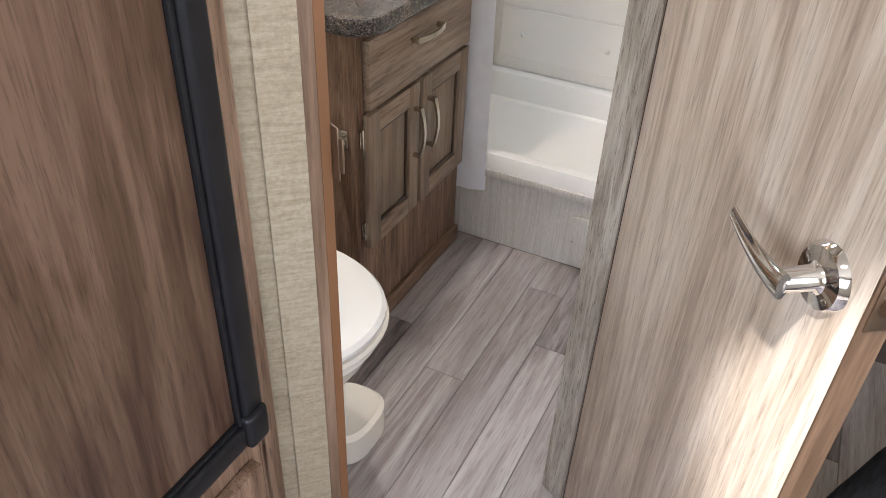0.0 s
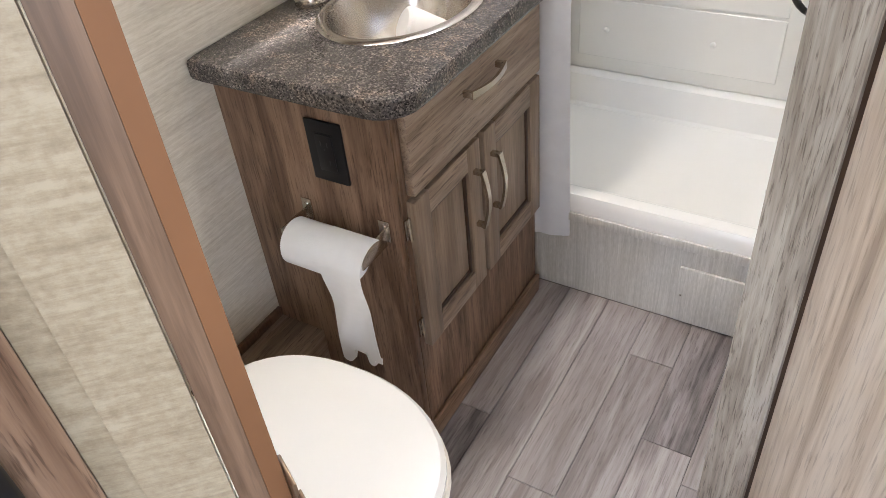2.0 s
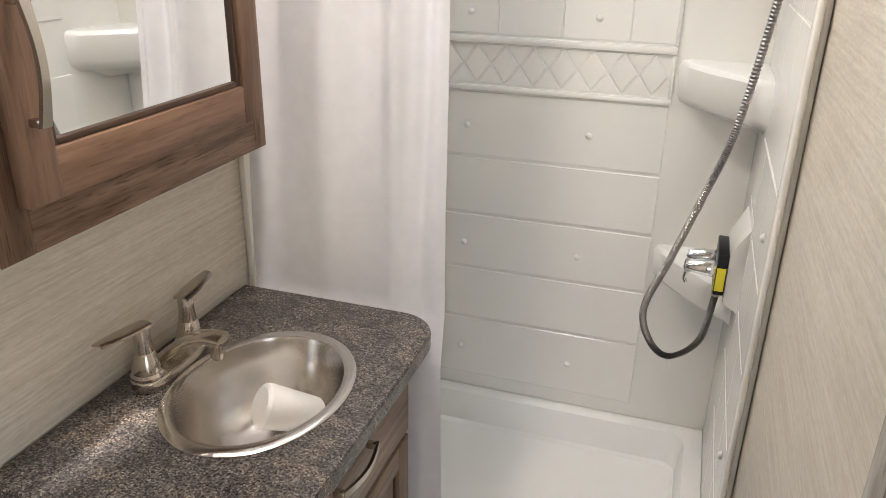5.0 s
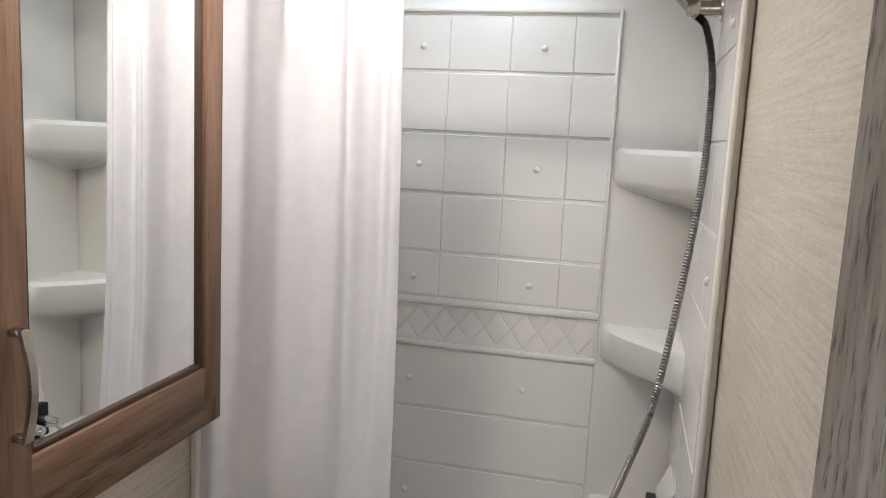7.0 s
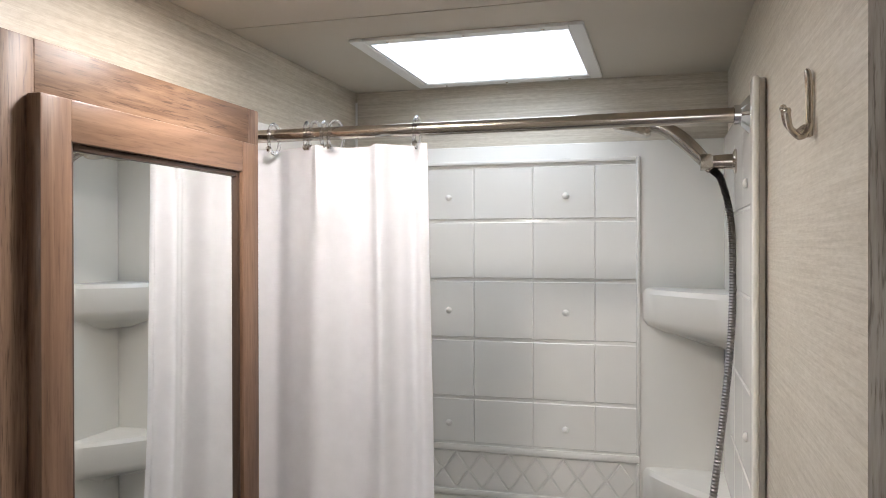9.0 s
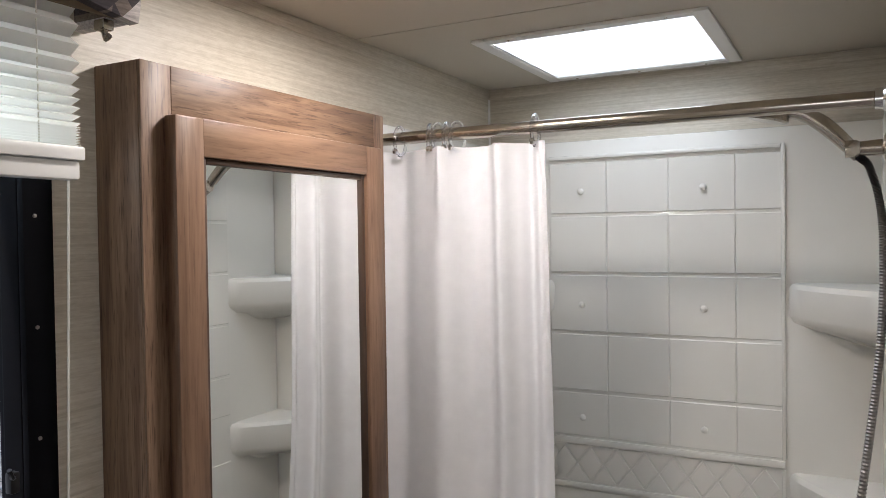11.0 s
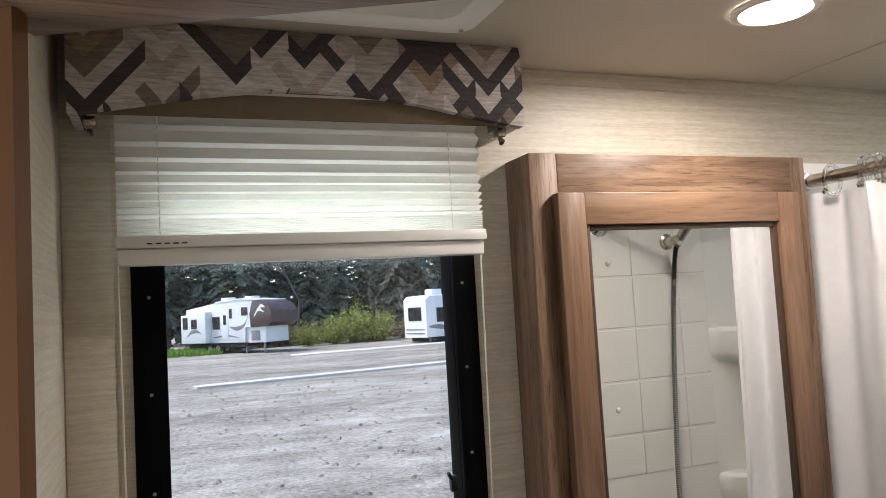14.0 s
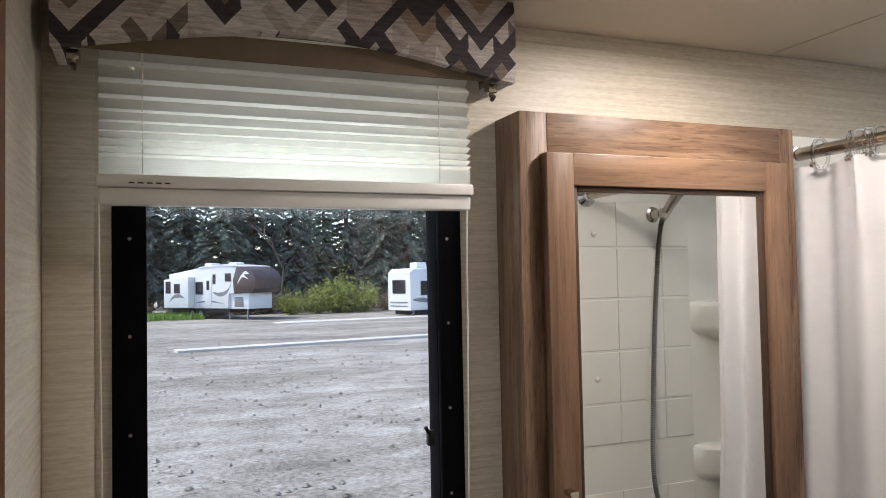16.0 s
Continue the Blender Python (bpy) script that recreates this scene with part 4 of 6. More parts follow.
def tail(u, v):
    """u across, v along: over the roll's top, then down in front."""
    start, wrap, r = 0.36 * math.pi, 0.60 * math.pi, RR + 0.0025
    s = v * 0.300
    x = -0.634 + 0.090 * u + 0.012 * v + 0.004 * math.sin(5 * v + 2 * u)
    if s < wrap * r:
        a, drop = start + s / r, 0.0
    else:
        a, drop = start + wrap, s - wrap * r
    back = min(1.0, drop / 0.10)
    y = 1.100 + r * math.cos(a) + 0.012 * back * back * (3 - 2 * back) - 0.006 * u * back
    y -= 0.003 * math.sin(7 * u + 8 * v) * back
    torn = 0.010 * math.sin(11 * u) + 0.03 * (0.5 - u) - (0.016 if 0.35 < u < 0.6 else 0.0)
    z = 0.546 + r * math.sin(a) - drop - (torn if v > 0.97 else 0.0)
    return Vector((x, min(y, VY0 - 0.008), z))


sheet(bm, tail, 16, 40, (0, 0.0006, 0.0004))
part("loose_sheet", bm, M_PAPERW, roll)

# wooden ledge along the wall behind the toilet
ledge = thing("wooden_ledge", "low walnut laminate ledge boxed along the wall behind the toilet", "ledge", (-0.825, 0.82, 0))
bm = B()
box(bm, XL + 0.001, -0.766, 0.4765, VY0 - 0.001, 0.0, 0.240, 0.002)
part("box", bm, M_DRAWER, ledge)
bm = B()
box(bm, XL + 0.001, XL + 0.011, 0.4765, VY0 - 0.001, 0.2405, 0.262, 0.002)
part("back_strip", bm, M_FRIDGE, ledge)

# ---- toilet ----
toilet = thing("toilet", "bone-white camper toilet with a closed oval lid and foot pedal", "toilet", (-0.50, 0.815, 0))
TCY = 0.804


def oval(a_front, a_back, half, n=48, cx=-0.506):
    """A seat outline: longer towards the front, blunt at the back."""
    pts = []
    for k in range(n):
        a = 2 * math.pi * k / n
        c, s = math.cos(a), math.sin(a)
        x = cx + (a_front * c if c > 0 else -a_back * abs(c) ** 0.75)
        y = TCY + half * (abs(s) ** 0.92) * (1 if s > 0 else -1)
        pts.append((x, y))
    return pts


bm = B()
stack(bm, [(oval(0.13, 0.15, 0.120), 0.0), (oval(0.13, 0.15, 0.118), 0.03), (oval(0.105, 0.13, 0.095), 0.06), (oval(0.09, 0.12, 0.078), 0.12), (oval(0.095, 0.13, 0.085), 0.17), (oval(0.15, 0.17, 0.125), 0.24), (oval(0.195, 0.195, 0.160), 0.31), (oval(0.215, 0.21, 0.178), 0.352), (oval(0.223, 0.22, 0.186), 0.362), (oval(0.223, 0.22, 0.186), 0.375), (oval(0.20, 0.20, 0.165), 0.378)])
part("bowl", bm, M_BONE, toilet)
bm = B()
stack(bm, [(oval(0.226, 0.225, 0.184), 0.3785), (oval(0.234, 0.228, 0.191), 0.384), (oval(0.236, 0.229, 0.193), 0.392), (oval(0.232, 0.227, 0.190), 0.399), (oval(0.20, 0.2, 0.16), 0.3995)])
part("seat", bm, M_BONE, toilet)
bm = B()
stack(bm, [(oval(0.225, 0.222, 0.184), 0.4005), (oval(0.230, 0.225, 0.189), 0.405), (oval(0.230, 0.225, 0.189), 0.412), (oval(0.222, 0.220, 0.182), 0.420), (oval(0.19, 0.20, 0.155), 0.4255), (oval(0.12, 0.14, 0.10), 0.4285), (oval(0.04, 0.05, 0.035), 0.4295)])
part("lid", bm, M_LID, toilet, "glossy white closed lid")
bm = B()
box(bm, -0.757, -0.722, 0.745, 0.885, 0.0, 0.398, 0.012, 3)
part("hinge_block", bm, M_BONE, toilet)
bm = B()
stack(bm, [([(-0.402 + 0.072 * math.copysign(abs(math.cos(a)) ** 0.7, math.cos(a)), 0.893 + 0.085 * math.copysign(abs(math.sin(a)) ** 0.7, math.sin(a))) for a in (2 * math.pi * k / 32 for k in range(32))], 0.0005),
           ([(-0.402 + 0.072 * math.copysign(abs(math.cos(a)) ** 0.7, math.cos(a)), 0.893 + 0.085 * math.copysign(abs(math.sin(a)) ** 0.7, math.sin(a))) for a in (2 * math.pi * k / 32 for k in range(32))], 0.068),
           ([(-0.402 + 0.062 * math.copysign(abs(math.cos(a)) ** 0.7, math.cos(a)), 0.893 + 0.075 * math.copysign(abs(math.sin(a)) ** 0.7, math.sin(a))) for a in (2 * math.pi * k / 32 for k in range(32))], 0.078),
           ([(-0.402 + 0.050 * math.copysign(abs(math.cos(a)) ** 0.7, math.cos(a)), 0.893 + 0.062 * math.copysign(abs(math.sin(a)) ** 0.7, math.sin(a))) for a in (2 * math.pi * k / 32 for k in range(32))], 0.074)])
part("foot_pedal", bm, M_BONE, toilet)

# ---- medicine cabinet ----
med = thing("medicine_cabinet", "brown wood medicine cabinet with a mirrored door on the wall", "cabinet", (-0.84, 1.437, 1.142))
bm = B()
box(bm, XL + 0.0005, -0.802, 1.153, 1.722, 1.142, 2.024, 0.002)
part("body", bm, M_WOODV, med)
for a, b in ((1.153, 1.203), (1.690, 1.722)):
    bm = B()
    box(bm, -0.8015, -0.797, a, b, 1.142, 2.024, 0.0015)
    part("face_stile", bm, M_WOODV, med)
for a, b in ((1.142, 1.225), (1.94, 2.024)):
    bm = B()
    box(bm, -0.8015, -0.7973, 1.2035, 1.6895, a, b, 0.0015)
    part("face_rail", bm, M_WOODY, med)
md = panel_door("door", 1.189, 1.682, 1.203, 1.957, -0.7965, 0.0215, med, 0.050, 0.052, 0.060, (M_MEDDOOR, M_MEDRAIL), M_MIRROR)
bow_pull("handle", ((-0.775, 1.212, 1.295), (-0.775, 1.212, 1.432)), (1, 0, 0), md)

# ---- shower rod, rings, curtain ----
rod = thing("shower_curtain_rod", "brushed steel shower curtain rod with round wall flanges", "curtain rod", (-0.41, 1.80, 1.99))
bm = B()
tube(bm, [(XL + 0.017, 1.80, 1.99), (SXR - 0.012, 1.80, 1.99)], 0.0125, 18)
part("tube", bm, M_NICKEL, rod)
for fx, s in ((XL + 0.0005, 90), (SXR - 0.0005, -90)):
    bm = B()
    lathe(bm, Matrix.Translation((fx, 1.80, 1.99)) @ pose(0, 0, 0, 0, s, 0), [(0.0005, 0.0), (0.032, 0.0), (0.032, 0.003), (0.024, 0.010), (0.0165, 0.016), (0.016, 0.026), (0.0126, 0.027)], 26)
    part("flange", bm, M_CHROME, rod)


def curtain_at(u, v):
    """u from the wall to the free edge, v from the hem to the top."""
    z = 0.145 + 0.03 * u + (1.963 - 0.145 - 0.03 * u) * v
    x = XL + 0.018 + (0.372 + 0.030 * (1 - v)) * u
    ph = 2 * math.pi * (3.3 * u + 0.25 * math.sin(5 * u + 1.3) + 0.05 * math.sin(3.1 * v + 2 * u))
    amp = 0.020 * (0.55 + 0.45 * v) * (0.5 + 0.5 * min(1.0, u * 5) * min(1.0, (1 - u) * 9))
    low = min(1.0, max(0.0, (1.35 - z) / 0.5))
    amp *= 1 - 0.58 * low * low * (3 - 2 * low)
    fold = amp * math.sin(ph) + 0.22 * amp * math.sin(2.3 * ph + 1.1)
    d = 1.963 - z
    fade = min(1.0, max(0.0, (0.19 - d) / 0.09))
    pinch = 0.019 * math.exp(-((x + 0.700 - 0.05 * d) / (0.008 + 0.09 * max(d, 0.0))) ** 2) * fade * fade * (3 - 2 * fade)
    t = min(1.0, max(0.0, (1.45 - z) / 0.58))
    t = t * t * (3 - 2 * t)
    base = 1.800 + (1.766 - 1.800) * t
    w = min(1.0, max(0.0, (0.845 - z) / 0.10))
    base += (1.7215 - base) * w
    if w > 0:
        free = min(1.0, max(0.0, (x + 0.545) / 0.05))
        fold = fold * (1 - w) + w * (0.0045 * math.sin(ph) + free * (-0.010 + 0.012 * math.sin(ph * 0.8)))
    x += 0.006 * math.cos(ph * 0.9) * (1 - v)
    return Vector((x, base - fold - pinch, z))


bm = B()
sheet(bm, curtain_at, 170, 140, (0.0002, 0.0009, 0))
curtain = thing("shower_curtain", "white fabric shower curtain drawn to the wall side", "curtain", (-0.69, 1.80, 1.96))
part("cloth", bm, M_CURTAIN, curtain)
bm = B()
sheet(bm, lambda u, v: curtain_at(u, 0.972 + 0.028 * v) + Vector((0, -0.0016, 0.0008)), 150, 3, (0, 0.0007, 0))
part("top_hem", bm, M_CURTAIN, curtain, "stitched top hem")
bm = B()
sheet(bm, lambda u, v: curtain_at(0.965 + 0.035 * u, v) + Vector((0.0006, -0.0016, 0)), 4, 70, (0, 0.0007, 0))
part("side_hem", bm, M_CURTAIN, curtain, "stitched side hem")

ring0 = thing("curtain_ring", "clear plastic curtain ring with a chrome ball on the rod", "curtain ring", (-0.807, 1.80, 1.99), "rings on the shower rod")
bm = B()
pts = [(-0.807 + 0.002 * math.sin(a), 1.80 + 0.0185 * math.sin(a), 1.984 + 0.029 * math.cos(a)) for a in (2 * math.pi * k / 24 for k in range(25))]
tube(bm, pts, 0.0032, 8, False)
part("loop", bm, M_CLEAR, ring0)
bm = B()
lathe(bm, Matrix.Translation((-0.807, 1.779, 1.962)), [(0.0003, -0.0065), (0.0045, -0.0047), (0.0065, 0.0), (0.0045, 0.0047), (0.0003, 0.0065)], 12)
part("ball", bm, M_CHROME, ring0)
for rx, turn in ((-0.737, 18), (-0.719, -12), (-0.700, 10), (-0.677, -20), (-0.516, 4)):
    copy_thing(ring0, Matrix.Translation((rx, 1.80, 1.99)) @ pose(0, 0, 0, 0, 0, turn))

# ---- hand shower, hose, valve ----
shower = thing("hand_shower", "nickel hand shower in a wall bracket with a metal hose", "shower head", (SXR, 2.03, 1.938))
bm = B()
lathe(bm, Matrix.Translation((SXR, 2.03, 1.938)) @ pose(0, 0, 0, 0, -90, 0), [(0.024, 0.0), (0.024, 0.006), (0.015, 0.010), (0.0125, 0.045), (0.016, 0.05), (0.016, 0.068), (0.0005, 0.07)], 20)
part("wall_bracket", bm, M_NICKEL, shower)
bm = B()
pts, rad = [], []
for k in range(15):
    u = k / 14
    pts.append((0.008 - 0.125 * u, 2.033 + 0.02 * u, 1.924 + 0.092 * math.sin(u * math.pi * 0.52)))
    rad.append(0.0115 + 0.0035 * math.sin(math.pi * min(1, u * 1.1)))
tube(bm, pts, rad, 14)
part("handle", bm, M_NICKEL, shower)
bm = B()
lathe(bm, Matrix.Translation((-0.142, 2.06, 2.016)) @ pose(0, 0, 0, 0, 14, 0), [(0.0005, 0.012), (0.020, 0.010), (0.036, 0.0), (0.038, -0.010), (0.034, -0.014), (0.0005, -0.014)], 26)
part("spray_head", bm, M_NICKEL, shower)


def smooth_line(ctrl, n):
    """A Catmull-Rom line through the points."""
    c = [Vector(p) for p in ctrl]
    c = [2 * c[0] - c[1], *c, 2 * c[-1] - c[-2]]
    out = []
    for k in range(1, len(c) - 2):
        for j in range(n):
            t = j / n
            p0, p1, p2, p3 = c[k - 1:k + 3]
            out.append(0.5 * (2 * p1 + (p2 - p0) * t + (2 * p0 - 5 * p1 + 4 * p2 - p3) * t * t + (3 * p1 - p0 - 3 * p2 + p3) * t ** 3))
    return out + [c[-2]]


HOSE = [(0.006, 2.035, 1.925), (0.026, 2.04, 1.90), (0.044, 2.04, 1.805), (0.042, 2.022, 1.62), (0.020, 1.992, 1.412), (-0.012, 1.962, 1.195), (-0.046, 1.965, 1.07), (-0.091, 1.995, 0.916), (-0.128, 2.035, 0.785), (-0.108, 2.10, 0.677), (-0.064, 2.11, 0.642), (-0.008, 2.12, 0.686), (0.009, 2.12, 0.79), (0.010, 2.12, 0.815)]
line = smooth_line(HOSE, 70)
bm = B()
tube(bm, line, [0.0078 if k % 2 else 0.0058 for k in range(len(line))], 8)
part("hose", bm, M_HOSE, shower, "ribbed metal hose")

valve = thing("shower_valve", "two-handle shower valve on a white wedge box with yellow tag", "shower valve", (SXR, 2.12, 0.88))
bm = B()
g = [[bm.verts.new((SXR - 0.001, y, z)) for y, z in ((2.04, 0.80), (2.20, 0.80), (2.20, 0.985), (2.04, 0.985))], [bm.verts.new((0.022, y, z)) for y, z in ((2.055, 0.815), (2.185, 0.815), (2.185, 0.925), (2.055, 0.925))]]
for k in range(4):
    bm.faces.new((g[0][k], g[0][(k + 1) % 4], g[1][(k + 1) % 4], g[1][k]))
bm.faces.new(g[1])
bm.faces.new(g[0][::-1])
box(bm, SXR - 0.004, SXR - 0.0005, 2.03, 2.21, 0.785, 0.998, 0.0015)
part("wedge_box", bm, M_ACRYL, valve)
bm = B()
box(bm, 0.0, 0.0215, 2.064, 2.176, 0.825, 0.915, 0.003)
part("valve_body", bm, M_BLACK, valve)
bm = B()
box(bm, 0.002, 0.019, 2.0625, 2.0636, 0.835, 0.885)
box(bm, -0.0008, 0.0002, 2.068, 2.095, 0.835, 0.885)
tag = part("tag", bm, M_YELLOW, valve, "yellow printed tag")
bm = B()
for k in range(5):
    box(bm, -0.0013, -0.0009, 2.071, 2.092, 0.840 + 0.009 * k, 0.8425 + 0.009 * k)
part("print_bars", bm, M_GRID, tag)
for hy in (2.090, 2.150):
    bm = B()
    lathe(bm, Matrix.Translation((0.0, hy, 0.872)) @ pose(0, 0, 0, 0, -90, 0), [(0.017, 0.0), (0.018, 0.006), (0.0165, 0.022), (0.0125, 0.052), (0.010, 0.058), (0.0005, 0.059)], 20)
    tube(bm, [(-0.046, hy, 0.866), (-0.056, hy, 0.856), (-0.058, hy, 0.842), (-0.054, hy, 0.834)], [0.006, 0.005, 0.004, 0.0035], 8)
    part("handle", bm, M_CHROME, valve, "chrome lever handle")
bm = B()
tube(bm, [(0.010, 2.12, 0.826), (0.010, 2.12, 0.80)], 0.0095, 10)
part("hose_nut", bm, M_STEEL, valve)

# ---- robe hook ----
hook = thing("robe_hook", "nickel double robe hook on the papered wall", "hook", (XR, 1.334, 1.905))
bm = B()
tube(bm, smooth_line([(XR - 0.004, 1.329, 1.872), (XR - 0.004, 1.329, 1.915), (XR - 0.005, 1.3295, 1.934), (XR - 0.006, 1.334, 1.940), (XR - 0.005, 1.3385, 1.934), (XR - 0.004, 1.339, 1.915), (XR - 0.004, 1.339, 1.872)], 6), 0.0029, 8)
part("hairpin", bm, M_NICKEL, hook)
for s, low in ((-1, 0.0), (1, 0.008)):
    bm = B()
    tube(bm, smooth_line([(XR - 0.004, 1.334 + s * 0.005, 1.884), (XR - 0.008, 1.334 + s * 0.006, 1.875 + low), (XR - 0.015, 1.334 + s * 0.010, 1.871 + low), (XR - 0.024, 1.334 + s * 0.013, 1.880 + low), (XR - 0.027, 1.334 + s * 0.014, 1.896 + low)], 6), 0.0032, 8)
    lathe(bm, Matrix.Translation((XR - 0.027, 1.334 + s * 0.014, 1.897 + low)), [(0.0003, -0.004), (0.0036, -0.002), (0.0040, 0.001), (0.0028, 0.0035), (0.0003, 0.0042)], 10)
    part("prong", bm, M_NICKEL, hook)
hook.location = (XR, 1.334, 1.923)

# ---- ceiling puck lights ----


def puck(x, y, name="ceiling_light"):
    t = thing(name, "round recessed LED ceiling light with a pale rim, lit warm", "ceiling light", (x, y, CEIL), "recessed ceiling lights")
    bm = B()
    lathe(bm, Matrix.Translation((x, y, CEIL)), [(0.062, -0.0005), (0.061, -0.005), (0.055, -0.0075), (0.050, -0.0068), (0.0493, -0.0015)], 36)
    part("rim", bm, M_WHITE, t)
    bm = B()
    lathe(bm, Matrix.Translation((x, y, CEIL)), [(0.0495, -0.0030), (0.03, -0.0040), (0.0005, -0.0044)], 36)
    part("diffuser", bm, M_LED, t, "glowing warm diffuser")
    return t


puck(-0.555, 1.44)

# ---- blind and valance ----
blind = thing("pleated_blind", "white pleated window blind half lowered, with cords", "blind", (-0.83, 0.81, 1.87))
bm = B()
heads = [0.0, 0.026, 0.050, 0.072, 0.091, 0.106, 0.119, 0.130, 0.140, 0.149, 0.157]
zs = [2.085 - h for h in heads]
zs += [1.927 - 0.0032 * k for k in range(8)]
prof = []
for k in range(len(zs) - 1):
    gap = zs[k] - zs[k + 1]
    depth = 0.013 if gap > 0.008 else 0.007
    prof += [(-0.8065 - depth, zs[k]), (-0.8065 + 0.0035, (zs[k] + zs[k + 1]) / 2)]
prof.append((-0.8065 - 0.006, zs[-1]))
g0 = [[bm.verts.new((x, y, z)) for x, z in prof] for y in np.linspace(0.549, 1.072, 9)]
for a, b in zip(g0, g0[1:]):
    for k in range(len(prof) - 1):
        bm.faces.new((a[k], b[k], b[k + 1], a[k + 1]))
part("pleats", bm, M_BLIND, blind, "", False)
bm = B()
box(bm, -0.828, -0.799, 0.547, 1.0745, 1.8885, 1.9045, 0.002)
part("bottom_rail", bm, M_WHITE, blind)
bm = B()
box(bm, -0.832, -0.806, 0.549, 1.0725, 1.866, 1.888, 0.003)
rail2 = part("lower_rail", bm, M_WHITE, blind)
bm = B()
for k in range(5):
    box(bm, -0.7988, -0.7985, 0.585 + 0.011 * k, 0.592 + 0.011 * k, 1.893, 1.8948)
part("print_bars", bm, M_GRID, rail2)
bm = B()
box(bm, -0.830, -0.800, 0.549, 1.0725, 2.086, 2.105, 0.002)
part("head_rail", bm, M_WHITE, blind)
for yy in (0.602, 1.022):
    bm = B()
    tube(bm, [(-0.8075, yy, 2.086), (-0.8075, yy, 1.905)], 0.0009, 5)
    part("lift_cord", bm, M_CORD, blind)
for yy, z1 in ((0.5475, 1.87), (1.078, 1.89)):
    bm = B()
    tube(bm, [(-0.835, yy, z1), (-0.862, yy + 0.004, 1.30)], 0.0014, 6)
    part("guide_cord", bm, M_CORD, blind)

val = thing("valance", "padded window valance in brown and grey chevron fabric", "valance", (-0.83, 0.817, 2.06))
bm = B()


def arch(u):
    return 2.062 + 0.042 * math.sin(math.pi * u) ** 1.2


def val_front(u, v):
    y = 0.495 + 0.645 * u
    z = arch(u) + (2.1885 - arch(u)) * v
    puff = 0.006 * (1 - (2 * v - 1) ** 4)
    return Vector((-0.782 + puff, y, z))


sheet(bm, val_front, 40, 10, (-0.016, 0, 0))
part("front", bm, M_CHEVRON, val)
for ya, yb in ((0.495, 0.511), (1.124, 1.140)):
    bm = B()
    box(bm, XL + 0.001, -0.7985, ya, yb, 2.062, 2.1885, 0.003)
    part("side", bm, M_CHEVRON, val)
bm = B()
sheet(bm, lambda u, v: Vector((-0.7990 - 0.003 * v, 0.512 + 0.611 * u, 2.066 + 0.1 * v)), 8, 2, (-0.004, 0, 0))
part("lining", bm, M_TAN, val, "tan lining behind the arch")
for yy in (0.520, 1.112):
    bm = B()
    box(bm, -0.82, -0.800, yy - 0.008, yy + 0.008, 2.050, 2.064, 0.003)
    tube(bm, [(-0.81, yy, 2.052), (-0.806, yy, 2.040), (-0.80, yy, 2.044)], 0.004, 6)
    part("clip", bm, M_NICKEL, val)

# wall border strips under the ceiling
bm = B()
box(bm, XL + 0.0002, XL + 0.003, 1.142, YB - 0.001, CEIL - 0.026, CEIL - 0.0005, 0.001)
box(bm, XL + 0.0002, XL + 0.003, 0.476, 0.540, 0.262, 2.06, 0.001)
structure("trim_ceiling_west", bm, M_PAPER, "narrow papered trim strip along wall and ceiling")
bm = B()
box(bm, XL + 0.004, XR - 0.001, YB - 0.003, YB - 0.0002, CEIL - 0.026, CEIL - 0.0005, 0.001)
structure("trim_ceiling_north", bm, M_PAPER_X, "narrow papered trim strip along the ceiling")
bm = B()
box(bm, XL + 0.0002, XL + 0.006, YB - 0.0045, YB - 0.0032, 2.031, CEIL - 0.027)
structure("trim_corner", bm, M_WHITE, "pale corner bead above the shower")

# ---- the open bathroom door ----
HINGE = Vector((0.083, 0.938, 0))
E = Vector((0.590, -0.807, 0)).normalized()
F = Vector((-E.y, E.x, 0)) * -1      # out of the door face towards the doorway
if F.x > 0:
    F = -F
DOOR = Matrix(((E.x, F.x, 0, HINGE.x), (E.y, F.y, 0, HINGE.y), (0, 0, 1, 0), (0, 0, 0, 1)))
door = thing("bathroom_door", "washed oak laminate bathroom door standing open with a lever handle", "door", tuple(HINGE))
bm = B()
slab(bm, DOOR @ Matrix.Translation((0.245, -0.0165, 0.975)), 0.474, 0.033, 1.93, 0.0015)
part("leaf", bm, M_DOOR, door)
# brown banding in the darker jamb tone, which takes in the edge's shade
bm = B()
slab(bm, DOOR @ Matrix.Translation((0.4835, -0.0165, 0.975)), 0.0025, 0.032, 1.93)
part("edge_band", bm, M_JAMBD, door, "brown edge banding, darkened for the shade on it")
bm = B()
slab(bm, DOOR @ Matrix.Translation((0.4855, -0.0165, 0.93)), 0.002, 0.024, 0.056, 0.0006)
slab(bm, DOOR @ Matrix.Translation((0.490, -0.0165, 0.93)), 0.010, 0.012, 0.016, 0.003)
part("latch", bm, M_BRONZE, door, "bronze latch plate")
HX = 0.428
bm = B()
lathe(bm, DOOR @ Matrix.Translation((HX, 0.0003, 0.918)) @ pose(0, 0, 0, -90, 0, 0), [(0.0005, 0.0), (0.035, 0.0), (0.033, 0.004), (0.030, 0.008), (0.016, 0.011), (0.0125, 0.016), (0.012, 0.046), (0.0005, 0.047)], 32)
handle = part("rosette", bm, M_CHROME, door, "satin chrome rosette and neck")
bm = B()
pts = [(HX + 0.010 - 0.0105 * k, 0.048 + 0.0014 * k, 0.918 + 0.0004 * k * k) for k in range(9)]
rows = []
